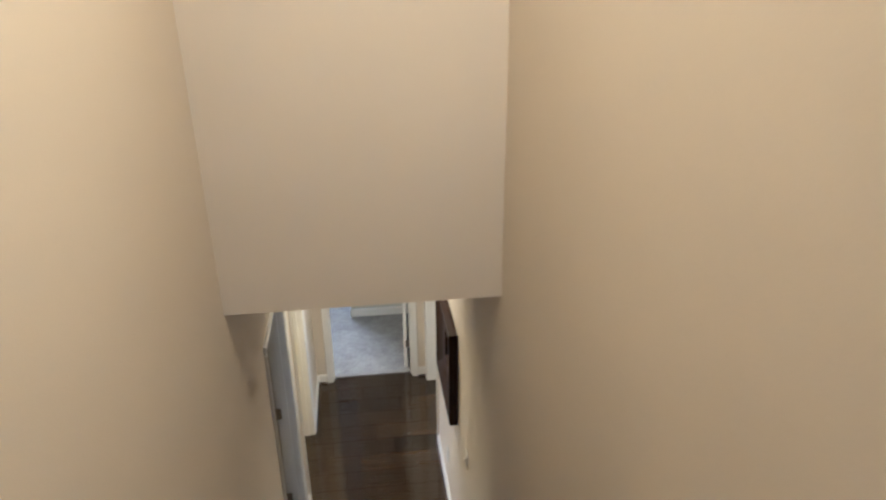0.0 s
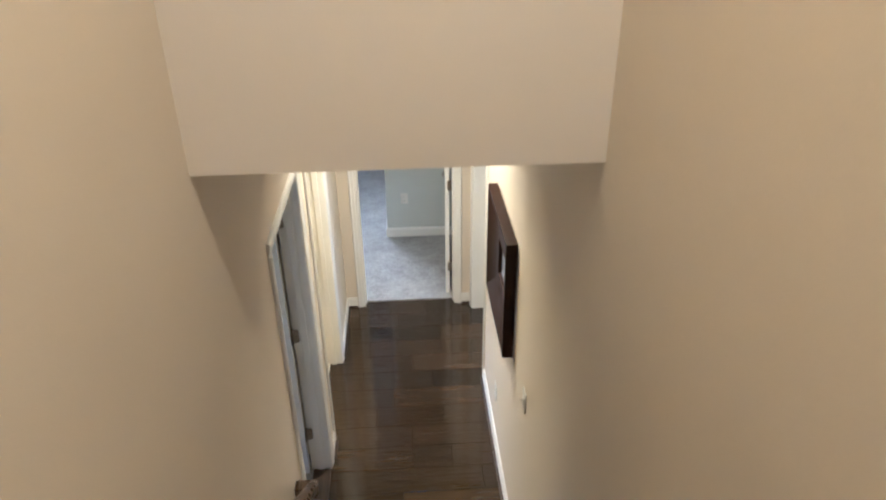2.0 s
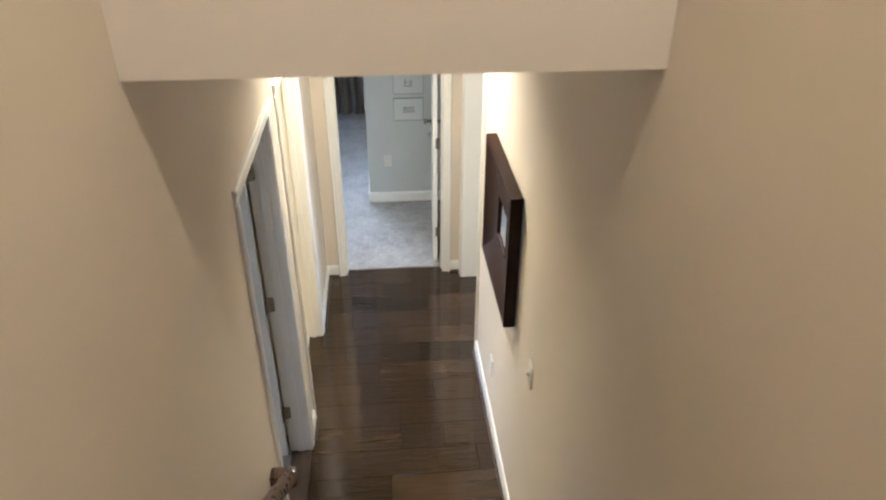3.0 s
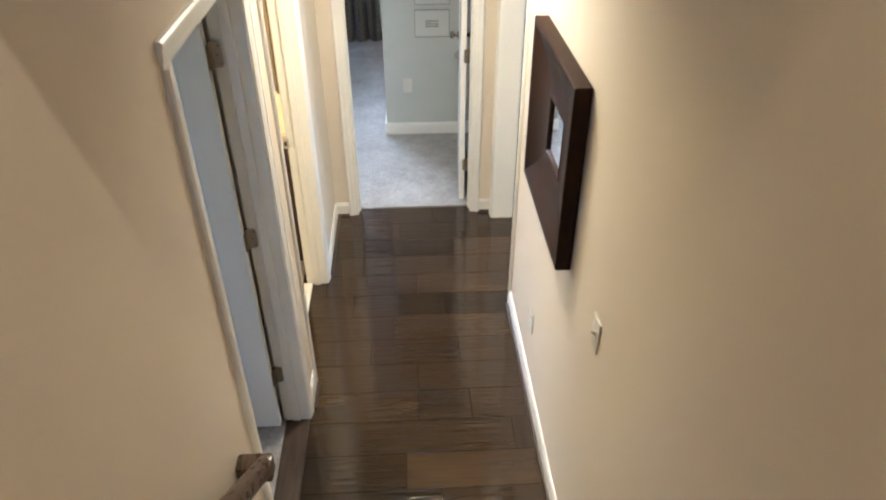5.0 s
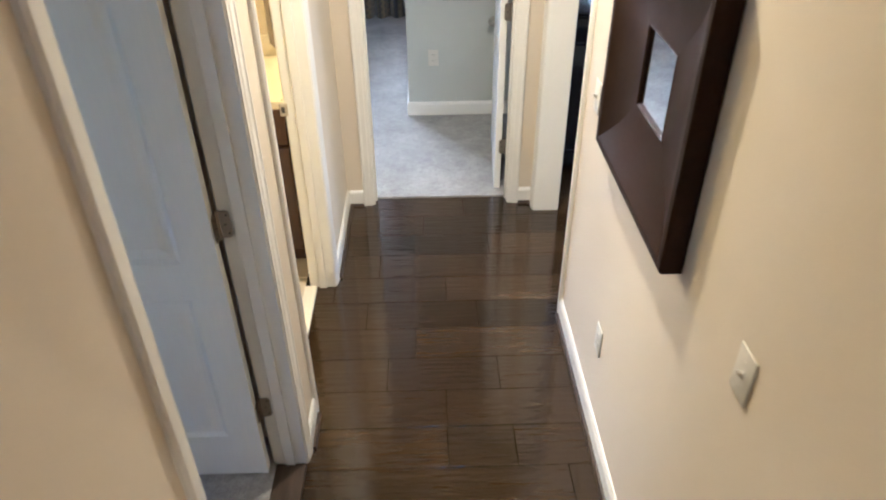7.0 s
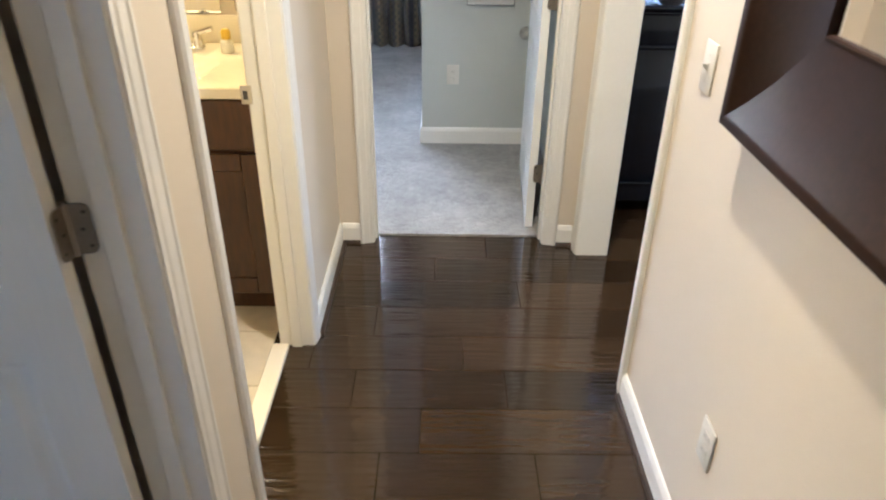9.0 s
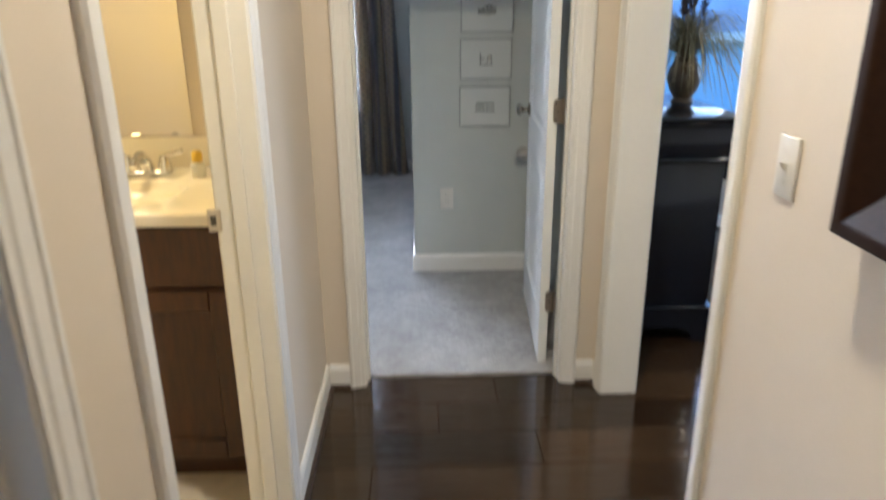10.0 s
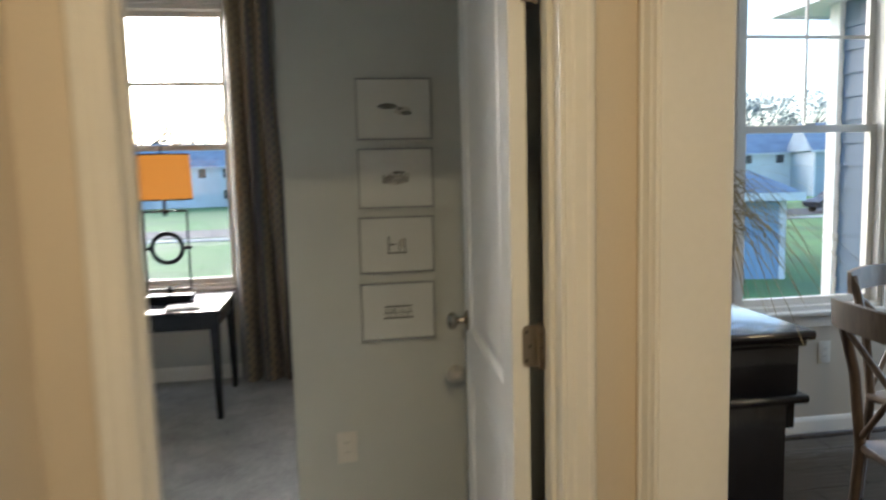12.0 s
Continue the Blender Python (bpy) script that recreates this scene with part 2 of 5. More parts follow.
SIDING_GREY = surf("haze_paled_grey_siding", (0.36, 0.42, 0.48), 0.6, var=0.06, scale=1.0, fine=30)
SIDING_WHITE = surf("white_siding", (0.74, 0.76, 0.78), 0.6, var=0.05, scale=1.0, fine=30)
ROOFING = surf("haze_paled_asphalt_shingle", (0.24, 0.30, 0.37), 0.85, var=0.2, scale=0.8, fine=12, bump=0.5, depth=0.02)
DARKPANE = surf("dark_far_pane", (0.05, 0.06, 0.075), 0.1, var=0.1)
BARK = surf("tree_bark", (0.09, 0.07, 0.055), 0.9, var=0.3, scale=3, fine=20, bump=0.5)
# foliage paled and greyed in colour to stand for distance haze
FOLIAGE = surf("haze_paled_tree_foliage", (0.22, 0.25, 0.26), 0.8, var=0.4, scale=0.5, fine=3, each=0.15)
CARPAINT = surf("dark_car_paint", (0.03, 0.035, 0.045), 0.2, 0.3, var=0.02, bump=0)
RUBBER = surf("tyre_rubber", (0.02, 0.02, 0.02), 0.8)
CARGLASS = surf("car_window_glass", (0.02, 0.025, 0.03), 0.05, bump=0)

# ---- mesh helpers ----


def box(bm, x0, x1, y0, y1, z0, z1, bevel=0.0, seg=1):
    c = [(x, y, z) for z in (z0, z1) for y in (y0, y1) for x in (x0, x1)]
    v = [bm.verts.new(p) for p in c]
    f = [bm.faces.new([v[i] for i in q]) for q in ((0, 2, 3, 1), (4, 5, 7, 6), (0, 1, 5, 4), (2, 6, 7, 3), (0, 4, 6, 2), (1, 3, 7, 5))]
    if bevel:
        edges = list({e for g in f for e in g.edges})
        bmesh.ops.bevel(bm, geom=edges, offset=bevel, segments=seg, affect="EDGES", profile=0.5)
    return bm


def boxes(*rows, bevel=0.0, seg=1):
    bm = bmesh.new()
    for r in rows:
        box(bm, *r, bevel=bevel, seg=seg)
    return bm


def tube(bm, a, b, r0, r1=None, seg=12, cap=True):
    a, b = Vector(a), Vector(b)
    r1 = r0 if r1 is None else r1
    q = (b - a).to_track_quat("Z", "Y")
    rings = []
    for c, r in ((a, r0), (b, r1)):
        rings.append([bm.verts.new(c + q @ Vector((r * math.cos(2 * math.pi * i / seg), r * math.sin(2 * math.pi * i / seg), 0))) for i in range(seg)])
    for i in range(seg):
        bm.faces.new((rings[0][i], rings[0][(i + 1) % seg], rings[1][(i + 1) % seg], rings[1][i]))
    if cap:
        bm.faces.new(rings[0][::-1])
        bm.faces.new(rings[1])
    return bm


def lathe(bm, profile, at=(0, 0, 0), axis=(0, 0, 1), seg=20):
    """Turns rows of (radius, height) round an axis."""
    q, at = Vector(axis).to_track_quat("Z", "Y"), Vector(at)
    rings = [[bm.verts.new(at + q @ Vector((r * math.cos(2 * math.pi * i / seg), r * math.sin(2 * math.pi * i / seg), h))) for i in range(seg)] for r, h in profile]
    for lo, hi in zip(rings, rings[1:]):
        for i in range(seg):
            bm.faces.new((lo[i], lo[(i + 1) % seg], hi[(i + 1) % seg], hi[i]))
    bm.faces.new(rings[0][::-1])
    bm.faces.new(rings[-1])
    return bm


def prism(bm, outline, a, b, u, v):
    """Extrudes an outline of (p, q), measured along u and v, from a to b."""
    a, b, u, v = Vector(a), Vector(b), Vector(u), Vector(v)
    ends = [[bm.verts.new(c + u * p + v * q) for p, q in outline] for c in (a, b)]
    n = len(outline)
    for i in range(n):
        bm.faces.new((ends[0][i], ends[0][(i + 1) % n], ends[1][(i + 1) % n], ends[1][i]))
    bm.faces.new(ends[0][::-1])
    bm.faces.new(ends[1])
    return bm


def bar(bm, pts, r, seg=10):
    """A round bar through points, with joints closed."""
    for p, q in zip(pts, pts[1:]):
        tube(bm, p, q, r, seg=seg)
    for p in pts[1:-1]:
        bmesh.ops.create_uvsphere(bm, u_segments=seg, v_segments=6, radius=r, matrix=Matrix.Translation(p))
    return bm


def mesh_of(name, bm, material, smooth=False):
    bmesh.ops.recalc_face_normals(bm, faces=bm.faces)
    me = bpy.data.meshes.new(name)
    bm.to_mesh(me)
    bm.free()
    for m in material if isinstance(material, (list, tuple)) else [material]:
        me.materials.append(m)
    if smooth:
        for p in me.polygons:
            p.use_smooth = True
        me.set_sharp_from_angle(angle=radians(38))
    return me


def part(name, bm, material, parent=None, label="", smooth=False):
    ob = new(name, mesh_of(name, bm, material, smooth))
    ob.parent = parent
    if label:
        tagged(ob, label)
    return ob


def thing(name, label, category, at=(0, 0, 0), group="", kind="", turn=0):
    ob = tagged(new(name), label, category, group, kind)
    ob.empty_display_size = 0.1
    ob.matrix_world = pose(*at, 0, 0, turn)
    return ob


def setting(name, bm, material, label, category, smooth=False):
    return tagged(part(name, bm, material, None, "", smooth), label, category, "", "structure")


# ---- plan ----
LX, RX = -0.541, 0.532          # hall walls
LX2, RX2 = -0.658, 0.665        # their far faces
HEAD_Y, CEIL = 2.600, 2.690     # header over the stairs, hall ceiling
UP_Z, TOP_Z = 3.008, 5.440      # upper floor, upper ceiling
END_Y, END_Y2 = 5.985, 6.100    # wall at the hall's end
CL0, CL1 = 3.355, 4.162         # side room doorway
BA0, BA1 = 4.430, 5.223         # bath doorway
DI0, DI1 = 5.000, 5.898         # dining opening
BD0, BD1 = -0.400, 0.400        # bedroom doorway
DOOR_H = 2.052
BATH_Y0, BATH_Y1, BATH_X = 4.370, 5.970, -2.900
PRINT_Y, CORNER_X = 7.235, -0.200
BED_Y, BED_X = 9.800, -3.300
DIN_Y, DIN_X = 7.950, 4.600
GROUND = -2.0


def two_faced(name, bm, first, second, test, label, category="wall"):
    ob = setting(name, bm, [first, second], label, category)
    for p in ob.data.polygons:
        p.material_index = 1 if test(p.center, p.normal) else 0
    return ob


# side walls, with their openings
two_faced("wall_left", boxes(
    (LX2, LX, -1.8, CL0, 0, TOP_Z), (LX2, LX, CL0, CL1, DOOR_H, TOP_Z), (LX2, LX, CL1, BA0, 0, TOP_Z),
    (LX2, LX, BA0, BA1, DOOR_H, TOP_Z), (LX2, LX, BA1, END_Y2, 0, TOP_Z)), PAINT, PAINT_BED, lambda c, n: False,
    "cream painted wall with two doorways beside the stairs")
two_faced("wall_right", boxes(
    (RX, RX2, -1.8, DI0, 0, TOP_Z), (RX, RX2, DI0, DI1, 2.10, TOP_Z), (RX, RX2, DI1, DIN_Y + 0.15, 0, TOP_Z)), PAINT, PAINT_DIN,
    lambda c, n: n.x > 0.5, "cream painted wall with a cased opening")
two_faced("wall_end", boxes(
    (LX, BD0, END_Y, END_Y2, 0, CEIL), (BD0, BD1, END_Y, END_Y2, DOOR_H, CEIL), (BD1, RX, END_Y, END_Y2, 0, CEIL)), PAINT, PAINT_BED,
    lambda c, n: n.y > 0.5, "cream painted wall with the bedroom doorway")
setting("wall_header", boxes((LX, RX, HEAD_Y, HEAD_Y + 0.14, CEIL, TOP_Z)), PAINT, "cream painted wall above the foot of the stairs", "wall")
setting("wall_landing", boxes((LX2, -0.42, -1.95, -1.8, 0, TOP_Z), (0.42, RX2, -1.95, -1.8, 0, TOP_Z), (-0.42, 0.42, -1.95, -1.8, 0, 3.80), (-0.42, 0.42, -1.95, -1.8, 5.15, TOP_Z)), PAINT, "cream painted wall closing the upper landing", "wall")
setting("ceiling_hall", boxes((LX, RX, HEAD_Y + 0.14, END_Y, CEIL, CEIL + 0.2)), CEILING, "white painted hall ceiling", "ceiling")
setting("ceiling_stairs", boxes((LX2, RX2, -1.95, HEAD_Y + 0.14, TOP_Z, TOP_Z + 0.15)), CEILING, "white painted ceiling over the stairwell", "ceiling")

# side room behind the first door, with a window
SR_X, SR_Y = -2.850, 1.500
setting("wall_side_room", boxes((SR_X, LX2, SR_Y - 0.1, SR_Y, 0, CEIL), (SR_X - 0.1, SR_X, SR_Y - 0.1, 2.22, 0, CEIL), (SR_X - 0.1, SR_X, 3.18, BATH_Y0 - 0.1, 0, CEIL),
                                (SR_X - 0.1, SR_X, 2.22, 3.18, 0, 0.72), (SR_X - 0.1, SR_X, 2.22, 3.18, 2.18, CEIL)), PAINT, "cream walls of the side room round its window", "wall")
setting("floor_side_room", boxes((SR_X, -0.652, SR_Y, BATH_Y0 - 0.1, -0.12, 0.010)), CARPET, "grey-beige carpet in the side room", "floor")
setting("ceiling_side_room", boxes((SR_X - 0.1, LX2, SR_Y - 0.1, BATH_Y0 - 0.1, CEIL, CEIL + 0.1)), CEILING, "white side room ceiling", "ceiling")

# bath
setting("wall_bath", boxes((BATH_X, LX2, BATH_Y0 - 0.1, BATH_Y0, 0, CEIL), (BATH_X, LX2, BATH_Y1, BATH_Y1 + 0.115, 0, CEIL),
                           (BATH_X - 0.1, BATH_X, BATH_Y0 - 0.1, BATH_Y1 + 0.115, 0, CEIL)), PAINT, "cream painted bathroom walls", "wall")
setting("ceiling_bath", boxes((BATH_X - 0.1, LX2, BATH_Y0 - 0.1, BATH_Y1 + 0.115, CEIL, CEIL + 0.1)), CEILING, "white bathroom ceiling", "ceiling")
bath_floor = setting("floor_bath", boxes((BATH_X, -0.668, BATH_Y0, BATH_Y1, -0.12, -0.004)), SUBFLOOR, "beige tiled bathroom floor", "floor")
setting("threshold", boxes((-0.692, -0.630, BA0 + 0.0165, BA1 - 0.0165, -0.02, 0.012), bevel=0.004), MARBLE, "white marble threshold of the bathroom", "threshold")

# bedroom
WB0, WB1 = -1.480, -0.700       # bedroom window opening
WC0, WC1 = -2.310, -1.530       # its twin, added out of view
WZ0, WZ1 = 0.672, 2.615
setting("wall_bedroom_far", boxes(
    (BED_X, WC0, BED_Y, BED_Y + 0.15, 0, CEIL), (WC1, WB0, BED_Y, BED_Y + 0.15, WZ0, WZ1), (WC0, WB1, BED_Y, BED_Y + 0.15, 0, WZ0), (WC0, WB1, BED_Y, BED_Y + 0.15, WZ1, CEIL),
    (WB1, CORNER_X + 0.11, BED_Y, BED_Y + 0.15, 0, CEIL)), PAINT_BED, "pale grey-green bedroom wall round the window", "wall")
setting("wall_bedroom_side", boxes((BED_X - 0.1, BED_X, END_Y2, BED_Y + 0.15, 0, CEIL)), PAINT_BED, "pale grey-green bedroom side wall", "wall")
setting("wall_bedroom_back", boxes((BED_X, LX2, END_Y2, END_Y2 + 0.05, 0, CEIL)), PAINT_BED, "pale grey-green bedroom wall", "wall")
setting("wall_closet_side", boxes((CORNER_X, CORNER_X + 0.11, PRINT_Y + 0.11, BED_Y, 0, CEIL)), PAINT_BED, "pale grey-green wall beside the curtain", "wall")
setting("wall_prints", boxes((CORNER_X, RX, PRINT_Y, PRINT_Y + 0.11, 0, CEIL)), PAINT_BED, "pale grey-green wall with four small prints", "wall")
setting("wall_bedroom_right", boxes((RX - 0.012, RX - 0.002, END_Y2, PRINT_Y, 0, CEIL)), PAINT_BED, "pale grey-green wall behind the door", "wall")
setting("floor_bedroom", boxes((BED_X, RX - 0.01, 6.052, BED_Y, -0.12, 0.010)), CARPET, "grey-beige cut-pile bedroom carpet", "floor")
setting("ceiling_bedroom", boxes((BED_X - 0.1, RX, END_Y2, BED_Y + 0.15, CEIL, CEIL + 0.1)), CEILING, "white bedroom ceiling", "ceiling")

# dining room
DW = [(1.121, 1.955), (1.977, 2.811)]   # window openings
setting("wall_dining", boxes(
    (RX2, DW[0][0], DIN_Y, DIN_Y + 0.15, 0, CEIL), (DW[0][1], DW[1][0], DIN_Y, DIN_Y + 0.15, WZ0, WZ1), (DW[1][1], DIN_X, DIN_Y, DIN_Y + 0.15, 0, CEIL),
    (DW[0][0], DW[1][1], DIN_Y, DIN_Y + 0.15, 0, WZ0), (DW[0][0], DW[1][1], DIN_Y, DIN_Y + 0.15, WZ1, CEIL)), PAINT_DIN, "greige dining room wall round the windows", "wall")
setting("wall_dining_side", boxes((DIN_X, DIN_X + 0.1, 2.4, 6.45, 0, CEIL), (DIN_X, DIN_X + 0.1, 7.75, DIN_Y + 0.15, 0, CEIL), (DIN_X, DIN_X + 0.1, 6.45, 7.75, 0, WZ0),
                                  (DIN_X, DIN_X + 0.1, 6.45, 7.75, 2.50, CEIL)), PAINT_DIN, "greige dining room side wall with an added window", "wall")
setting("wall_dining_back", boxes((RX2, DIN_X, 2.3, 2.4, 0, CEIL)), PAINT_DIN, "greige painted dining room wall", "wall")
setting("ceiling_dining", boxes((RX2, DIN_X + 0.1, 2.3, DIN_Y + 0.15, CEIL, CEIL + 0.1)), CEILING, "white dining room ceiling", "ceiling")

floor = setting("floor", boxes((LX2 + 0.004, RX2, -1.8, 6.052, -0.12, -0.0085), (RX2, DIN_X, 2.4, DIN_Y, -0.12, -0.0085)), SUBFLOOR,
                "dark hand-scraped hickory plank floor", "floor")

# ---- stairs ----
RISE, RUN, FOOT_Y = 0.188, 0.235, 3.200
stairs = thing("staircase", "straight enclosed staircase with dark wood treads and white risers", "stairs", (0, FOOT_Y, 0), kind="structure")
tread_mesh = mesh_of("tread", boxes((LX + 0.002, RX - 0.002, -RUN, 0.028, -0.030, 0.0), bevel=0.008, seg=2), RAILWOOD)
riser_mesh = mesh_of("riser", boxes((LX + 0.002, RX - 0.002, -0.018, 0.0, 0.0, RISE - 0.030)), TRIM)
for i in range(16):
    r = new("riser", riser_mesh)
    r.parent, r.location = stairs, (0, -RUN * i, RISE * i)
    if i < 15:
        tr = new("tread", tread_mesh)
        tr.parent, tr.location = stairs, (0, -RUN * i, RISE * (i + 1))
setting("floor_landing", boxes((LX, RX, -1.8, FOOT_Y - 15 * RUN, UP_Z - 0.03, UP_Z)), PLANK_MID, "dark wood upper landing floor", "floor")

# handrail on the left wall, ending in a return to the wall
RAILX = LX + 0.075
rail_dir = Vector((0, -RUN, RISE)).normalized()
rail_end = Vector((RAILX, 3.150, 0.935))
handrail = thing("handrail", "dark walnut handrail returned to the wall at its foot", "handrail", rail_end)
OVAL = [(0.027 * math.cos(a), 0.032 * math.sin(a)) for a in [2 * math.pi * i / 16 for i in range(16)]]
bm = prism(bmesh.new(), OVAL, (0, 0.01, -0.01), rail_dir * 3.9, (1, 0, 0), rail_dir.cross(Vector((1, 0, 0))))
part("rail", bm, RAILWOOD, handrail, smooth=True)
part("wall_return", boxes((LX - RAILX, 0.026, -0.030, 0.028, -0.036, 0.030), bevel=0.010, seg=2), RAILWOOD, handrail, smooth=True)
for d in (0.75, 2.1, 3.4):
    p = rail_dir * d
    bm = bar(bmesh.new(), [p + Vector((0, 0, -0.03)), p + Vector((0, 0, -0.075)), p + Vector((LX - RAILX, 0, -0.09))], 0.006)
    tube(bm, p + Vector((LX - RAILX, 0, -0.09)), p + Vector((LX - RAILX + 0.006, 0, -0.09)), 0.028)
    part("bracket", bm, HINGE, handrail, "aged nickel bracket", True)

# ---- trim ----
CASING = [(0, 0), (0, 0.010), (0.006, 0.016), (0.014, 0.016), (0.018, 0.013), (0.040, 0.011), (0.046, 0.008), (0.058, 0.007), (0.060, 0.0)]
CASING = [(0.060 - p, q) for p, q in CASING][::-1]


def casing(opening, axis, face, out, z1, parent, width=0.060):
    """Moulded casing round a doorway: axis 'y' or 'x' is the way that the opening runs, out the side on which it stands proud."""
    k = width / 0.060
    prof = [(p * k, q) for p, q in CASING]
    lo, hi = opening
    along = Vector((0, 1, 0)) if axis == "y" else Vector((1, 0, 0))
    proud = (Vector((1, 0, 0)) if axis == "y" else Vector((0, 1, 0))) * out
    at = (lambda s, z: Vector((face, s, z))) if axis == "y" else (lambda s, z: Vector((s, face, z)))
    g = 0.005
    for s, way in ((lo - g, -1), (hi + g, 1)):
        bm = bmesh.new()
        prism(bm, prof, at(s, 0), at(s, z1 + g), along * way, proud)
        part("casing", bm, TRIM, parent)
    bm = bmesh.new()
    prism(bm, prof, at(lo - g - width, z1 + g), at(hi + g + width, z1 + g), Vector((0, 0, 1)), proud)
    part("head_casing", bm, TRIM, parent)


def frame_of(name, opening, axis, faces, z1, label, stop=True, width=0.060):
    """A lined doorway: jambs, head, stops and casing on both faces."""
    lo, hi = opening
    ob = thing(name, label, "door frame", kind="structure")
    a, b = faces
    e, th = 0.002, 0.016

    def piece(nm, s0, s1, d0, d1, z0, zt):
        bm = boxes((d0, d1, s0, s1, z0, zt), bevel=0.0015) if axis == "y" else boxes((s0, s1, d0, d1, z0, zt), bevel=0.0015)
        part(nm, bm, TRIM, ob)
    piece("jamb", lo - 0.001, lo + th, a - e, b + e, 0, z1)
    piece("jamb", hi - th, hi + 0.001, a - e, b + e, 0, z1)
    piece("head_jamb", lo + th, hi - th, a - e, b + e, z1 - th, z1)
    if stop:
        m = (a + b) / 2
        piece("door_stop", lo + th, lo + th + 0.010, m - 0.018, m + 0.018, 0, z1 - th)
        piece("door_stop", hi - th - 0.010, hi - th, m - 0.018, m + 0.018, 0, z1 - th)
    casing((lo + th, hi - th), axis, b, 1, z1 - th, ob, width)
    casing((lo + th, hi - th), axis, a, -1, z1 - th, ob, width)
    return ob


side_frame = frame_of("door_frame_side_room", (CL0, CL1), "y", (LX2, LX), DOOR_H, "white moulded casing of the side room doorway")
bath_frame = frame_of("door_frame_bath", (BA0, BA1), "y", (LX2, LX), DOOR_H, "white moulded casing of the bathroom doorway")
bed_frame = frame_of("door_frame_bedroom", (BD0, BD1), "x", (END_Y, END_Y2), DOOR_H, "white moulded casing of the bedroom doorway")
dining_frame = frame_of("cased_opening", (DI0, DI1), "y", (RX, RX2), 2.10, "white cased opening to the dining room", stop=False)

bm = boxes((-0.684, -0.650, BA1 - 0.0205, BA1 - 0.0165, 0.908, 0.966), bevel=0.002)
plate = part("strike_plate", bm, NICKEL, bath_frame, "satin nickel strike plate")
part("latch_hole", boxes((-0.676, -0.662, BA1 - 0.0222, BA1 - 0.0206, 0.924, 0.950)), PLASTIC_DARK, plate)

BASE = [(0, 0), (0.013, 0), (0.013, 0.078), (0.009, 0.090), (0.005, 0.098), (0, 0.100)]
SHOEP = [(0.013, 0.0), (0.027, 0.0), (0.026, 0.007), (0.022, 0.013), (0.0131, 0.016)]


def baseboard(a, b, out, floor_z=0.0, shoe=True, label="white painted baseboard"):
    a, b, o = Vector((*a, floor_z)), Vector((*b, floor_z)), Vector((*out, 0))
    bm = prism(bmesh.new(), BASE, a, b, o, (0, 0, 1))
    ob = setting("baseboard", bm, TRIM, label, "baseboard")
    if shoe:
        part("shoe_moulding", prism(bmesh.new(), SHOEP, a, b, o, (0, 0, 1)), SHOE, ob, "dark wood shoe moulding")


W = 0.060 + 0.005 - 0.016
WD = W
baseboard((RX, FOOT_Y + 0.03), (RX, DI0 - WD), (-1, 0))
baseboard((RX, DI1 + WD), (RX, END_Y), (-1, 0))
baseboard((LX, FOOT_Y + 0.03), (LX, CL0 - W), (1, 0))
baseboard((LX, CL1 + W), (LX, BA0 - W), (1, 0))
baseboard((LX, BA1 + W), (LX, END_Y), (1, 0))
baseboard((LX + 0.013, END_Y), (BD0 - W, END_Y), (0, -1))
baseboard((BD1 + W, END_Y), (RX - 0.013, END_Y), (0, -1))
baseboard((CORNER_X, PRINT_Y), (RX - 0.012, PRINT_Y), (0, -1), 0.01, False)
baseboard((CORNER_X, PRINT_Y), (CORNER_X, BED_Y), (-1, 0), 0.01, False)
baseboard((BED_X, BED_Y), (CORNER_X - 0.013, BED_Y), (0, -1), 0.01, False)
baseboard((RX2, DIN_Y), (DIN_X, DIN_Y), (0, -1))
baseboard((RX2, DI1 + WD), (RX2, DIN_Y - 0.013), (1, 0))

# ---- doors ----


def door(name, width, label, knob_side=1, height=2.010):
    """Two-panel moulded door; its hinge edge at x = 0, the leaf along +x, thickness along y."""
    ob = thing(name, label, "door", kind="structure")
    t, st, rails = 0.0175, 0.105, [(0.0, 0.20), (0.80, 0.93), (height - 0.11, height)]
    rows = [(0, st, -t, t, 0, height), (width - st, width, -t, t, 0, height)] + [(st, width - st, -t, t, a, b) for a, b in rails]
    leaf = part("leaf", boxes(*rows), DOORPAINT, ob)
    for (_, a), (b, _) in zip(rails, rails[1:]):
        bm = bmesh.new()
        x0, x1 = st, width - st
        for s in (-1, 1):
            # sloped sticking, flat groove and raised field
            steps = [(0.0, t), (0.016, t - 0.009), (0.030, t - 0.009), (0.052, t - 0.003)]
            loops = [[bm.verts.new((px, s * d, pz)) for px, pz in ((x0 + i, a + i), (x1 - i, a + i), (x1 - i, b - i), (x0 + i, b - i))] for i, d in steps]
            for lo, hi in zip(loops, loops[1:]):
                for i in range(4):
                    bm.faces.new((lo[i], lo[(i + 1) % 4], hi[(i + 1) % 4], hi[i]))
            bm.faces.new(loops[-1])
        part("panel", bm, DOORPAINT, leaf)
    for s in (-1, 1):
        kx = width - 0.065
        bm = lathe(bmesh.new(), [(0.032, 0), (0.032, 0.004), (0.026, 0.009), (0.012, 0.013), (0.011, 0.030), (0.020, 0.038), (0.0265, 0.047), (0.0265, 0.054), (0.020, 0.062), (0.008, 0.065)],
                   (kx, s * t, 0.952), (0, s, 0))
        part("knob", bm, KNOBMETAL, leaf, "satin nickel door knob", True)
    return ob


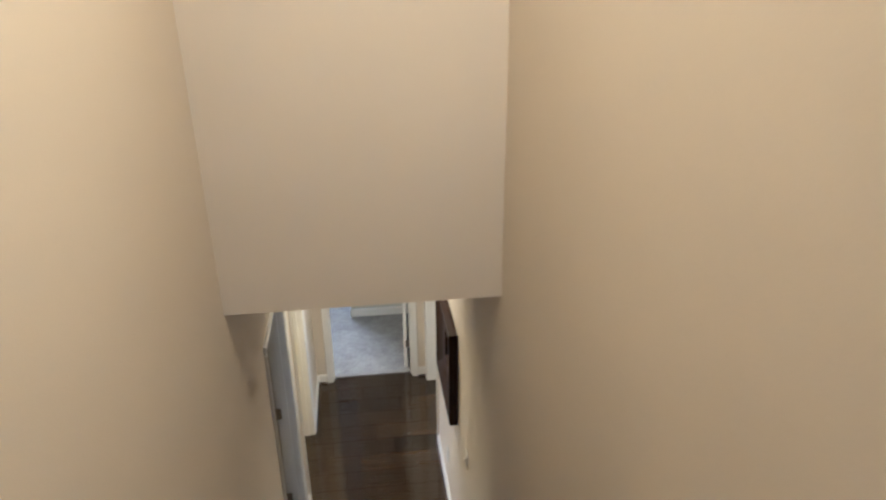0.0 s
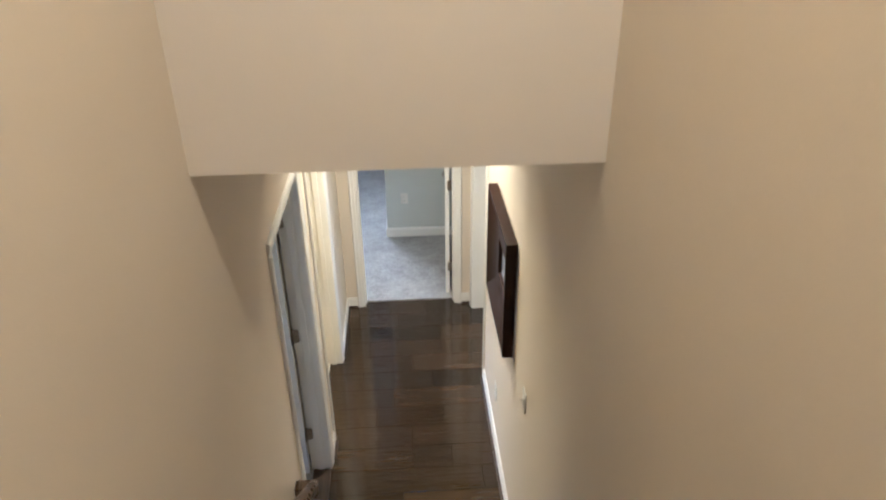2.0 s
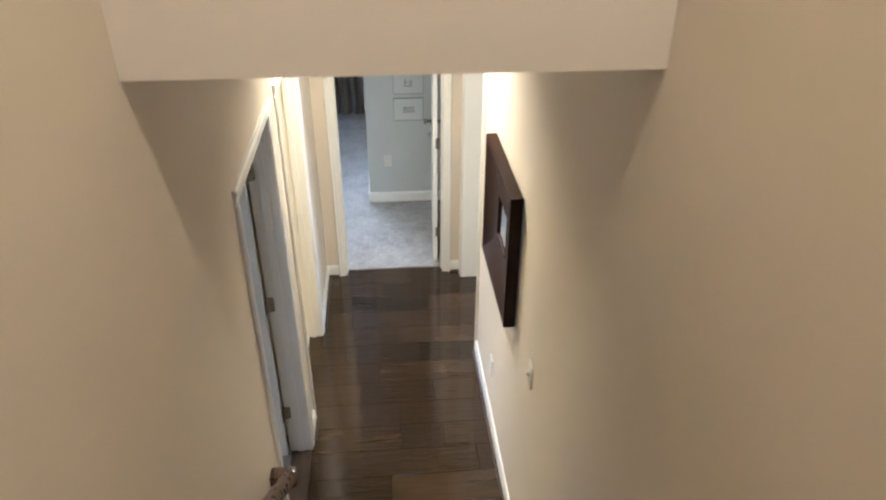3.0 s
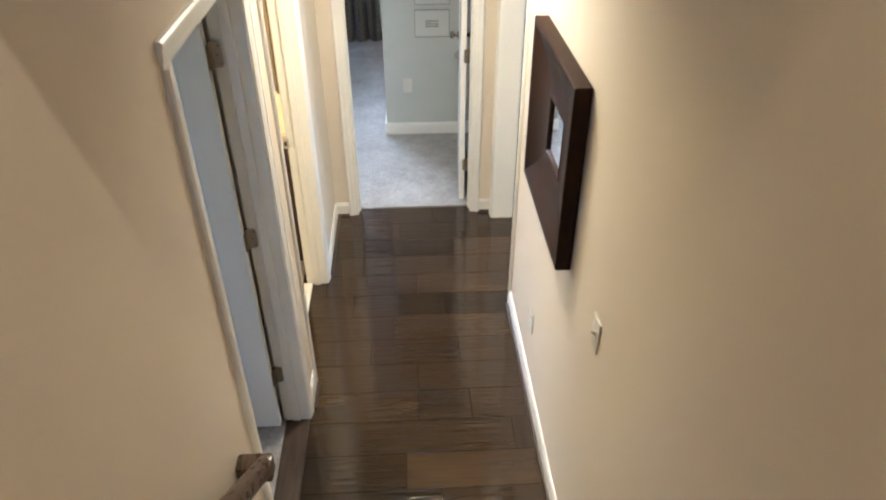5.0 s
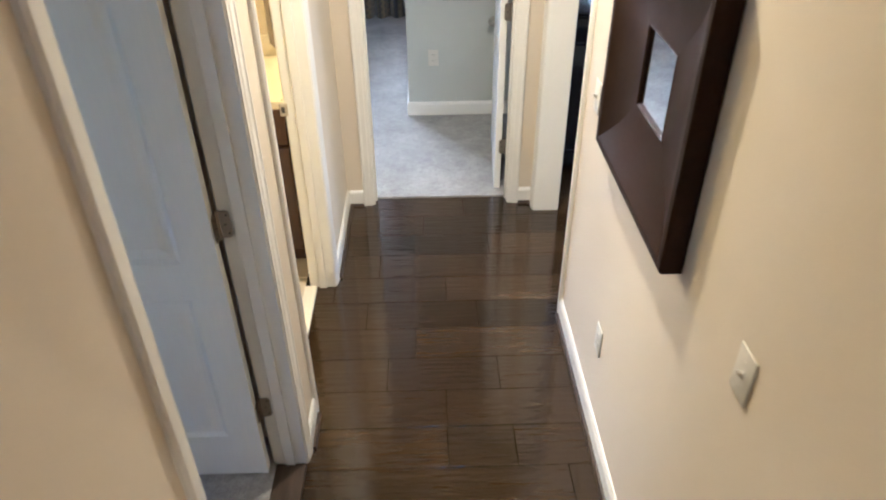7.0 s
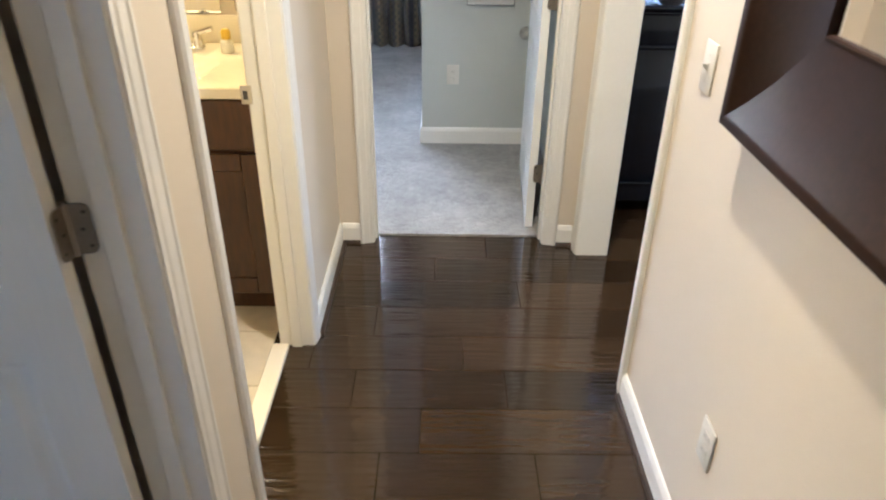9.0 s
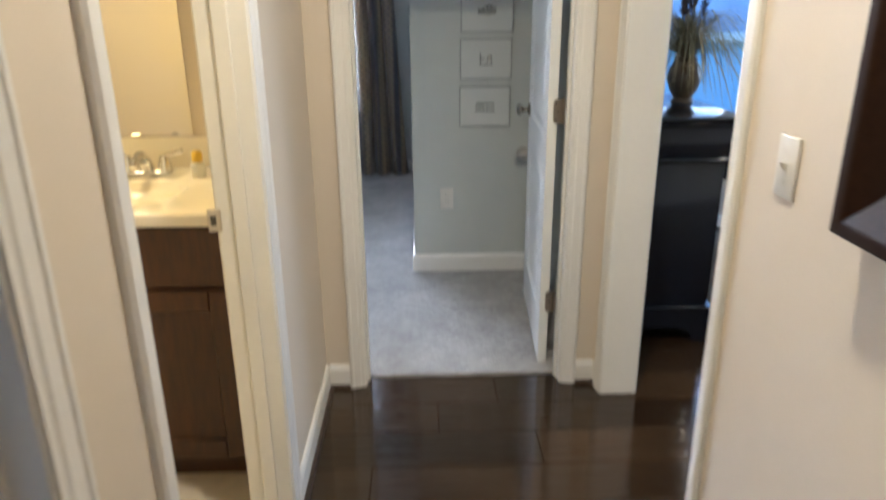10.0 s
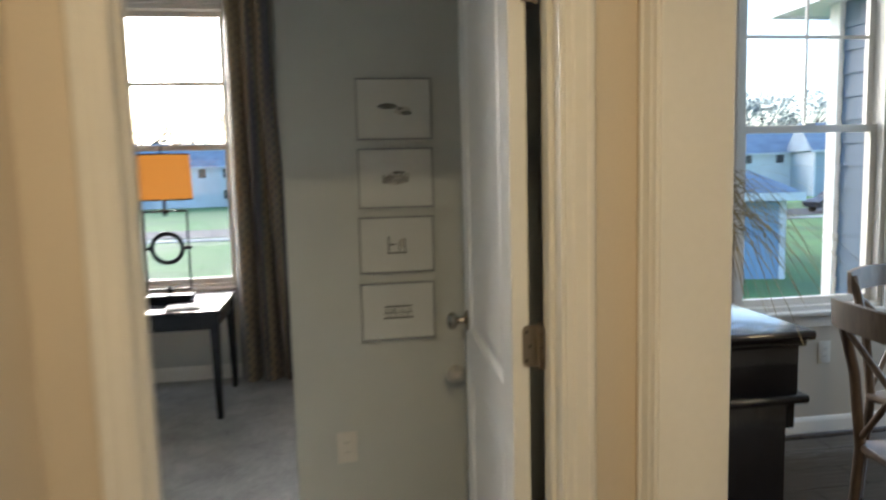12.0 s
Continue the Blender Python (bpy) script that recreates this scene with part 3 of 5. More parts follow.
def hinge(parent, at, leaf_a, leaf_b, z):
    """Two rounded plates and a knuckle; the plates run along the two ways given."""
    p = Vector((*at, z))
    bm = bmesh.new()
    for w in (leaf_a, leaf_b):
        w = Vector((*w, 0))
        n = Vector((-w.y, w.x, 0)) * 0.0012
        out = [(0.004, -0.044), (0.026, -0.044), (0.033, -0.040), (0.036, -0.033), (0.036, 0.033), (0.033, 0.040), (0.026, 0.044), (0.004, 0.044)]
        prism(bm, out, p - n, p + n, w, (0, 0, 1))
    tube(bm, p + Vector((0, 0, -0.045)), p + Vector((0, 0, 0.045)), 0.0062)
    for dz in (-0.048, 0.045):
        tube(bm, p + Vector((0, 0, dz)), p + Vector((0, 0, dz + 0.003)), 0.0045)
    plates = part("hinge", bm, HINGE, parent, "aged nickel butt hinge", True)
    for w in (leaf_a, leaf_b):
        w = Vector((*w, 0)).normalized()
        n = Vector((-w.y, w.x, 0))
        for k, dz in ((0.027, -0.030), (0.020, 0.0), (0.027, 0.030)):
            c = p + w * k + Vector((0, 0, dz))
            part("screw", tube(bmesh.new(), c - n * 0.0018, c + n * 0.0018, 0.0034, seg=8), PLASTIC_DARK, plates)


side_door = door("door_1", 0.705, "white two-panel door standing open into the side room")
side_door.matrix_world = pose(LX2 - 0.012, CL1 - 0.050, 0.022, 0, 0, 180)
for z in (0.312, 1.055, 1.785):
    hinge(side_frame, (LX2 - 0.006, CL1 - 0.0245), (-0.06, -1), (1, 0.16), z)
bath_door = door("door_2", 0.690, "white two-panel bathroom door open against the wall")
bath_door.matrix_world = pose(LX2 - 0.012, BA0 - 0.012, 0.022, 0, 0, 180)
bed_door = door("door_3", 0.765, "white two-panel bedroom door standing open")
bed_door.matrix_world = pose(BD1 - 0.062, END_Y2 + 0.012, 0.022, 0, 0, 86.5)
for z in (0.300, 1.065, 1.800):
    hinge(bed_frame, (BD1 - 0.024, END_Y2 + 0.006), (0, -1), (-1, 0), z)

# ---- windows ----


def window(name, x0, x1, y, label, upright, zm=1.625, bar_half=0.008):
    """Double-hung window in a wall that faces -y: frame, two sashes, muntins, panes, stool and apron."""
    ob = thing(name, label, "window", kind="structure")
    z0, z1 = WZ0, WZ1
    part("window_frame", boxes((x0, x0 + 0.030, y, y + 0.13, z0, z1), (x1 - 0.030, x1, y, y + 0.13, z0, z1), (x0 + 0.03, x1 - 0.03, y, y + 0.13, z1 - 0.03, z1),
                               (x0 + 0.03, x1 - 0.03, y, y + 0.13, z0, z0 + 0.025)), TRIM, ob)
    a, b = x0 + 0.030, x1 - 0.030
    for nm, za, zb, d in (("lower_sash", z0 + 0.025, zm, 0.045), ("upper_sash", zm - 0.035, z1 - 0.03, 0.082)):
        s = part(nm, boxes((a, a + 0.035, y + d, y + d + 0.03, za, zb), (b - 0.035, b, y + d, y + d + 0.03, za, zb), (a + 0.035, b - 0.035, y + d, y + d + 0.03, za, za + 0.038),
                           (a + 0.035, b - 0.035, y + d, y + d + 0.03, zb - 0.036, zb), bevel=0.002), TRIM, ob)
        g = part("pane", boxes((a + 0.03, b - 0.03, y + d + 0.013, y + d + 0.017, za + 0.03, zb - 0.03)), CLEAR, s, "clear window glass")
        g.visible_shadow = False
        if nm == "upper_sash":
            zc = (za + zb) / 2 - 0.015
            part("muntin", boxes((a + 0.035, b - 0.035, y + d + 0.004, y + d + 0.012, zc - bar_half, zc + bar_half)), TRIM, s)
            if upright:
                xc = (a + b) / 2
                part("muntin", boxes((xc - 0.007, xc + 0.007, y + d + 0.0045, y + d + 0.0115, za + 0.038, zb - 0.036)), TRIM, s)
        else:
            part("sash_lock", boxes(((a + b) / 2 - 0.03, (a + b) / 2 + 0.03, y + d - 0.004, y + d + 0.02, zb, zb + 0.012), bevel=0.003), TRIM, s)
    return ob


window("window_1", WB0, WB1, BED_Y, "white double-hung bedroom window", False, 1.672, 0.013)
# unseen twin, added to hold the bedroom's extra daylight
window("added_twin_window", WC0, WC1, BED_Y, "white double-hung bedroom window", False, 1.672, 0.013)
for n, (a, b) in zip(("window_2", "window_3"), DW):
    window(n, a, b, DIN_Y, "white double-hung dining room window", True)


# unseen window, added as an opening for the dining room's extra daylight
for nm, wx, y0, y1, label in (("window_5", DIN_X, 6.45, 7.75, "added white framed side window of the dining room, out of view"),):
    sw = thing(nm, label, "window", kind="structure")
    part("window_frame", boxes((wx + 0.01, wx + 0.09, y0, y0 + 0.05, WZ0, 2.50), (wx + 0.01, wx + 0.09, y1 - 0.05, y1, WZ0, 2.50), (wx + 0.01, wx + 0.09, y0 + 0.05, y1 - 0.05, WZ0, WZ0 + 0.05),
                               (wx + 0.01, wx + 0.09, y0 + 0.05, y1 - 0.05, 2.45, 2.50)), TRIM, sw)
    part("pane", boxes((wx + 0.06, wx + 0.064, y0 + 0.05, y1 - 0.05, WZ0 + 0.05, 2.45)), CLEAR, sw).visible_shadow = False
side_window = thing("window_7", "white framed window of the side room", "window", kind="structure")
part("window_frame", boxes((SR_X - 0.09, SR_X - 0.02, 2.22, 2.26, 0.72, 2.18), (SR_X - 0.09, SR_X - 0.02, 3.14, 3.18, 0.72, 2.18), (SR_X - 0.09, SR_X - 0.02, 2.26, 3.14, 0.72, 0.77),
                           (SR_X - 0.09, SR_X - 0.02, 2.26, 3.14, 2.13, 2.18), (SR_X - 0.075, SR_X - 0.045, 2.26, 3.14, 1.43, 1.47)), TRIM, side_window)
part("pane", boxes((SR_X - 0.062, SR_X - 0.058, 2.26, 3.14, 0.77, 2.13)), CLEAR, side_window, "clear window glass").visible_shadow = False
# window added behind the camera for cool light down the stairs
landing = thing("window_4", "added white framed window on the upper landing, out of view", "window", kind="structure")
part("window_frame", boxes((-0.42, -0.37, -1.93, -1.81, 3.80, 5.15), (0.37, 0.42, -1.93, -1.81, 3.80, 5.15), (-0.37, 0.37, -1.93, -1.81, 3.80, 3.85), (-0.37, 0.37, -1.93, -1.81, 5.10, 5.15),
                           (-0.37, 0.37, -1.90, -1.86, 4.45, 4.50)), TRIM, landing)
part("pane", boxes((-0.37, 0.37, -1.885, -1.881, 3.85, 5.10)), CLEAR, landing, "clear window glass").visible_shadow = False


def window_trim(x0, x1, y, mull=None):
    ob = thing("window_trim", "white painted window casing with stool and apron", "window trim", kind="structure")
    part("stool", boxes((x0 - 0.09, x1 + 0.09, y - 0.045, y + 0.02, WZ0 - 0.022, WZ0 + 0.001), bevel=0.005, seg=2), TRIM, ob)
    part("apron", boxes((x0 - 0.06, x1 + 0.06, y - 0.014, y - 0.001, WZ0 - 0.085, WZ0 - 0.022)), TRIM, ob)
    part("side_casing", boxes((x0 - 0.060, x0 + 0.004, y - 0.016, y - 0.001, WZ0, WZ1 + 0.06), bevel=0.003), TRIM, ob)
    part("side_casing", boxes((x1 - 0.004, x1 + 0.060, y - 0.016, y - 0.001, WZ0, WZ1 + 0.06), bevel=0.003), TRIM, ob)
    part("head_casing", boxes((x0 + 0.004, x1 - 0.004, y - 0.016, y - 0.001, WZ1, WZ1 + 0.06), bevel=0.003), TRIM, ob)
    if mull:
        part("mullion_casing", boxes((mull[0] - 0.004, mull[1] + 0.004, y - 0.016, y - 0.001, WZ0, WZ1), bevel=0.003), TRIM, ob)


window_trim(WC0, WB1, BED_Y, (WC1, WB0))
window_trim(DW[0][0], DW[1][1], DIN_Y, (DW[0][1], DW[1][0]))

# ---- hall things ----
def mirror_thing(y0, y1, z0, z1, x):
    """Square mirror with a broad scooped frame on the wall at x, facing -x."""
    cy, cz, h = (y0 + y1) / 2, (z0 + z1) / 2, (y1 - y0) / 2
    k = (z1 - z0) / (y1 - y0)
    ob = thing("wall_mirror", "small mirror in a broad dark brown scooped wooden frame", "mirror", (x, cy, cz))
    hg = 0.115
    # profile: distance in from the outer edge, height off the wall
    prof = [(0.0, 0.002), (0.0, 0.050), (0.004, 0.056), (0.022, 0.057), (0.030, 0.053), (0.075, 0.037), (0.13, 0.024), (h - hg - 0.012, 0.017), (h - hg - 0.004, 0.020), (h - hg, 0.016), (h - hg, 0.004)]
    for i in range(4):
        c, s = (math.cos(i * math.pi / 2), math.sin(i * math.pi / 2))
        bm = bmesh.new()
        rows = []
        for d, up in prof:
            r = h - d
            ends = []
            for e in (-r, r):
                u, v = (e * c - r * s, e * s + r * c)
                ends.append(bm.verts.new((-up, u, v * k)))
            rows.append(ends)
        for a, b in zip(rows, rows[1:]):
            bm.faces.new((a[0], a[1], b[1], b[0]))
        part("frame_rail", bm, MIRRORWOOD, ob, smooth=True)
    part("backing", boxes((-0.0035, -0.001, -h + 0.01, h - 0.01, (-h + 0.01) * k, (h - 0.01) * k)), ESPRESSO, ob)
    part("glass", boxes((-0.010, -0.006, -hg - 0.003, hg + 0.003, (-hg - 0.003) * k, (hg + 0.003) * k)), MIRROR, ob, "silvered mirror glass")
    return ob


mirror_thing(3.799, 4.530, 1.104, 1.778, RX - 0.002)


def wall_plate(name, at, out, label, category, kind):
    """Rounded cover plate; out is the way that it faces."""
    ob = thing(name, label, category, at, turn=math.degrees(math.atan2(out[1], out[0])))
    part("cover", boxes((0.0005, 0.006, -0.036, 0.036, -0.058, 0.058), bevel=0.003, seg=2), PLASTIC, ob, smooth=True)
    if kind == "switch":
        part("toggle_slot", boxes((0.006, 0.0068, -0.006, 0.006, -0.013, 0.013)), PLASTIC, ob)
        bm = prism(bmesh.new(), [(0.006, -0.008), (0.019, 0.004), (0.019, 0.011), (0.006, 0.006)], (0, -0.0042, 0), (0, 0.0042, 0), (1, 0, 0), (0, 0, 1))
        part("toggle", bm, PLASTIC, ob)
    else:
        for z in (-0.020, 0.020):
            o = part("receptacle", boxes((0.006, 0.0078, -0.0165, 0.0165, z - 0.014, z + 0.014), bevel=0.0008), PLASTIC, ob)
            for y in (-0.006, 0.006):
                part("slot", boxes((0.0078, 0.0081, y - 0.001, y + 0.001, z - 0.004, z + 0.005)), PLASTIC_DARK, o)
    for z in ((-0.030, 0.030) if kind == "switch" else (0.0,)):
        part("screw", tube(bmesh.new(), (0.006, 0, z), (0.0072, 0, z), 0.0028, seg=8), PLASTIC, ob)
    return ob


wall_plate("light_switch", (RX, 3.433, 1.135), (-1, 0), "ivory toggle light switch on the cream wall", "light switch", "switch")
wall_plate("light_switch", (RX, 4.776, 1.150), (-1, 0), "ivory toggle light switch beside the cased opening", "light switch", "switch")
wall_plate("outlet", (RX, 4.338, 0.405), (-1, 0), "ivory duplex outlet low on the hall wall", "outlet", "outlet")
wall_plate("outlet", (-0.018, PRINT_Y, 0.435), (0, -1), "white duplex outlet below the framed prints", "outlet", "outlet")
wall_plate("outlet", (2.481, DIN_Y, 0.445), (0, -1), "ivory duplex outlet below the dining window", "outlet", "outlet")

hl = thing("recessed_light", "round recessed ceiling light with white trim", "ceiling light", (0.02, 4.70, CEIL))
part("trim_ring", lathe(bmesh.new(), [(0.062, -0.001), (0.062, -0.006), (0.088, -0.008), (0.095, -0.001)], seg=28), TRIM, hl, smooth=True)
part("lens", tube(bmesh.new(), (0, 0, -0.004), (0, 0, -0.001), 0.061, seg=28), LENS, hl)
sl = thing("ceiling_light", "round flush ceiling light over the stairs", "ceiling light", (0.21, 1.40, TOP_Z))
part("base_ring", lathe(bmesh.new(), [(0.17, -0.001), (0.17, -0.02), (0.15, -0.028)], seg=28), NICKEL, sl, smooth=True)
part("diffuser", tube(bmesh.new(), (0, 0, -0.034), (0, 0, -0.028), 0.145, seg=28), LENS, sl)

# unseen fixture, added to carry the dining room's fill
dl = thing("ceiling_light", "added round flush ceiling light in the dining room, out of view", "ceiling light", (2.65, 4.60, CEIL))
part("base_ring", lathe(bmesh.new(), [(0.17, -0.001), (0.17, -0.03), (0.15, -0.04)], seg=28), NICKEL, dl, smooth=True)
part("diffuser", lathe(bmesh.new(), [(0.15, -0.04), (0.14, -0.10), (0.09, -0.15), (0.02, -0.17)], seg=28), LENS, dl, smooth=True)

# ---- bathroom ----
VX0, VX1, VY, VTOP = -1.780, -0.700, 5.375, 0.910
van = thing("vanity_cabinet", "dark brown wooden vanity with panelled doors", "cabinet", ((VX0 + VX1) / 2, VY, 0))
hx = (VX1 - VX0) / 2
part("carcass", boxes((-hx, hx, 0.020, BATH_Y1 - VY - 0.002, 0.10, VTOP - 0.10), (-hx, hx, 0.075, BATH_Y1 - VY - 0.002, 0.0, 0.10)), VANITYWOOD, van)
part("face_frame", boxes((-hx, hx, 0.0205, 0.040, VTOP - 0.0995, VTOP - 0.0365), (hx - 0.016, hx, 0.040, BATH_Y1 - VY - 0.002, VTOP - 0.0995, VTOP - 0.0365)), VANITYWOOD, van)
for x0, x1, k in ((-hx, -hx + 0.30, 1), (-hx + 0.305, 0.188, 1), (0.192, hx - 0.002, -1)):
    part("drawer_front", boxes((x0 + 0.004, x1 - 0.004, 0, 0.019, 0.690, VTOP - 0.045), bevel=0.003), VANITYWOOD, van)
    d = part("cabinet_door", boxes((x0 + 0.006, x1 - 0.006, 0.009, 0.017, 0.117, 0.674)), VANITYWOOD, van)
    for a in (x0 + 0.004, x1 - 0.064):
        part("stile", boxes((a, a + 0.060, 0, 0.019, 0.115, 0.676), bevel=0.003), VANITYWOOD, d)
    for a in (0.115, 0.611):
        part("rail", boxes((x0 + 0.064, x1 - 0.064, 0, 0.0188, a, a + 0.065), bevel=0.003), VANITYWOOD, d)
    kx = x1 - 0.036 if k > 0 else x0 + 0.036
    part("knob", lathe(bmesh.new(), [(0.006, 0), (0.006, 0.012), (0.013, 0.018), (0.015, 0.024), (0.010, 0.029)], (kx, 0, 0.600), (0, -1, 0), 14), NICKEL, d, "nickel knob", True)


def vanity_top():
    """Moulded top with an integral sunken bowl and a backsplash."""
    ob = thing("washbasin", "cream cultured-marble vanity top with moulded basin", "washbasin", (0, 0, VTOP))
    cx, cy, ax, ay = -1.20, VY + 0.225, 0.330, 0.150
    x0, x1, y0, y1 = VX0 - 0.012, VX1 + 0.015, VY - 0.020, BATH_Y1 - 0.003
    bm, n = bmesh.new(), 40
    corners = []
    rings = []
    for i in range(n):
        a = 2 * math.pi * i / n
        c, s = math.cos(a), math.sin(a)
        sq = lambda v: math.copysign(abs(v) ** 0.42, v)
        k = min((x1 - cx if c > 0 else cx - x0) / max(abs(c), 1e-6), (y1 - cy if s > 0 else cy - y0) / max(abs(s), 1e-6))
        corners.append((cx + c * k, cy + s * k))
        rings.append([(cx + sq(c) * ax * f, cy + sq(s) * ay * f, z) for f, z in ((1.0, 0.0), (0.975, -0.004), (0.88, -0.024), (0.70, -0.046), (0.38, -0.060), (0.08, -0.064))])
    # outer loop drawn to the rectangle
    outer = [bm.verts.new((x, y, 0)) for x, y in corners]
    lips = [[bm.verts.new(r[j]) for r in rings] for j in range(6)]
    loops = [outer] + lips
    for lo, hi in zip(loops, loops[1:]):
        for i in range(n):
            bm.faces.new((lo[i], lo[(i + 1) % n], hi[(i + 1) % n], hi[i]))
    bm.faces.new(lips[-1])
    part("basin_top", bm, MARBLE, ob, smooth=True)
    part("front_edge", boxes((x0, x1, y0 - 0.004, y0 + 0.018, -0.036, 0.001), bevel=0.006, seg=3), MARBLE, ob, smooth=True)
    part("side_edge", boxes((x1 - 0.02, x1, y0 + 0.018, y1, -0.036, 0.0005), bevel=0.004, seg=2), MARBLE, ob, smooth=True)
    part("backsplash", boxes((x0, x1, y1 - 0.020, y1, 0.0, 0.105), bevel=0.004, seg=2), MARBLE, ob, smooth=True)


vanity_top()


def faucet(x, y):
    ob = thing("faucet", "chrome centreset faucet with two lever handles", "faucet", (x, y, VTOP))
    bm = boxes((-0.085, 0.085, -0.028, 0.028, 0.0, 0.018), bevel=0.012, seg=3)
    part("base", bm, CHROME, ob, smooth=True)
    bm = bmesh.new()
    pts = [(0, 0.0, 0.015), (0, -0.012, 0.055), (0, -0.045, 0.075), (0, -0.090, 0.066), (0, -0.112, 0.048)]
    for (p, r), (q, r2) in zip(zip(pts, (0.024, 0.021, 0.017, 0.014, 0.012)), list(zip(pts, (0.024, 0.021, 0.017, 0.014, 0.012)))[1:]):
        tube(bm, p, q, r, r2, 14)
    part("spout", bm, CHROME, ob, smooth=True)
    for s in (-1, 1):
        bm = lathe(bmesh.new(), [(0.024, 0.015), (0.022, 0.035), (0.015, 0.060), (0.010, 0.068)], (s * 0.060, 0, 0))
        tube(bm, (s * 0.060, 0, 0.062), (s * 0.125, -0.012, 0.083), 0.008, 0.010, 10)
        part("lever_handle", bm, CHROME, ob, "chrome lever handle", True)


faucet(-1.065, 5.835)

bmirror = thing("bath_mirror", "frameless plate mirror above the vanity", "mirror", (-1.405, BATH_Y1, 0))
part("glass", boxes((-0.38, 0.465, -0.008, -0.002, 1.020, 1.950), bevel=0.001), MIRROR, bmirror)
for x in (-0.28, 0.27):
    part("clip", boxes((x - 0.018, x + 0.018, -0.013, -0.001, 1.012, 1.026), bevel=0.003), NICKEL, bmirror, "small mirror clip")
vl = thing("vanity_light", "nickel vanity light bar above the mirror", "wall light", (-1.42, BATH_Y1, 2.10))
part("back_plate", boxes((-0.28, 0.28, -0.025, -0.001, -0.04, 0.04), bevel=0.008, seg=2), NICKEL, vl, smooth=True)
for x in (-0.2, 0.0, 0.2):
    part("glass_shade", lathe(bmesh.new(), [(0.025, 0.06), (0.045, 0.02), (0.055, -0.06), (0.052, -0.062)], (x, -0.09, -0.01), seg=16), LENS, vl, smooth=True)


def dispenser(x, y):
    ob = thing("soap_dispenser", "glass jar soap dispenser with bronze pump", "soap dispenser", (x, y, VTOP))
    part("jar", lathe(bmesh.new(), [(0.034, 0.001), (0.037, 0.008), (0.037, 0.085), (0.030, 0.102), (0.027, 0.108)]), TOWELWHITE, ob, "frosted white jar", True)
    part("cap", lathe(bmesh.new(), [(0.031, 0.106), (0.031, 0.122), (0.010, 0.126), (0.008, 0.150)]), VASE, ob, "bronze cap", True)
    bm = boxes((-0.012, 0.012, -0.012, 0.012, 0.148, 0.164), bevel=0.004)
    tube(bm, (0, 0, 0.158), (0.045, 0.0, 0.153), 0.005, 0.004, 8)
    part("pump", bm, VASE, ob, smooth=True)


dispenser(-1.445, 5.850)


def landscape(name, x0, x1, z0, z1, y, seed):
    """Framed landscape print on a wall that faces +y."""
    rnd = random.Random(seed)
    ob = thing(name, "landscape print in a worn whitewashed gilt frame", "framed print", ((x0 + x1) / 2, y, (z0 + z1) / 2), "prints in the bathroom")
    w, h, f = (x1 - x0) / 2, (z1 - z0) / 2, 0.036
    for s in (-1, 1):
        for horiz in (True, False):
            prof = [(0, 0.001), (0, 0.022), (0.008, 0.026), (0.020, 0.020), (f, 0.014), (f, 0.001)]
            bm = bmesh.new()
            rows = []
            for d, up in prof:
                a, b = w - d, h - d
                pts = ((-a, s * b), (a, s * b)) if horiz else ((s * a, -b), (s * a, b))
                rows.append([bm.verts.new((px, up, pz)) for px, pz in pts])
            for p, q in zip(rows, rows[1:]):
                bm.faces.new((p[0], p[1], q[1], q[0]))
            part("frame_rail", bm, GILT, ob)
    part("mat", boxes((-w + f - 0.004, w - f + 0.004, 0.004, 0.008, -h + f - 0.004, h - f + 0.004)), MATBOARD, ob)
    pw, ph = w - 0.10, h - 0.115
    pr = part("print", boxes((-pw, pw, 0.0081, 0.0095, -ph, ph)), INKPALE, ob, "pale ink-wash landscape")
    bm = bmesh.new()
    n = 26
    top = [(-pw * 0.96 + 1.92 * pw * i / n, -0.004 + 0.012 * noise.noise((i * 0.37, seed, 0)) + 0.006) for i in range(n + 1)]
    for (a, za), (b, zb) in zip(top, top[1:]):
        box(bm, a, b, 0.0096, 0.0102, -0.014, max(za, zb))
    for k in range(3):
        c = pw * (0.45 + 0.14 * k)
        bmesh.ops.create_uvsphere(bm, u_segments=8, v_segments=6, radius=0.5, matrix=Matrix.Translation((c, 0.0098, 0.018)) @ Matrix.Diagonal((0.022 + 0.012 * rnd.random(), 0.001, 0.026 + 0.012 * rnd.random(), 1)))
    part("tree_line", bm, INK, pr)
    return ob


landscape("framed_print", -2.56, -1.885, 0.998, 1.412, BATH_Y0, 3)
landscape("framed_print", -2.56, -1.885, 1.478, 1.892, BATH_Y0, 8)


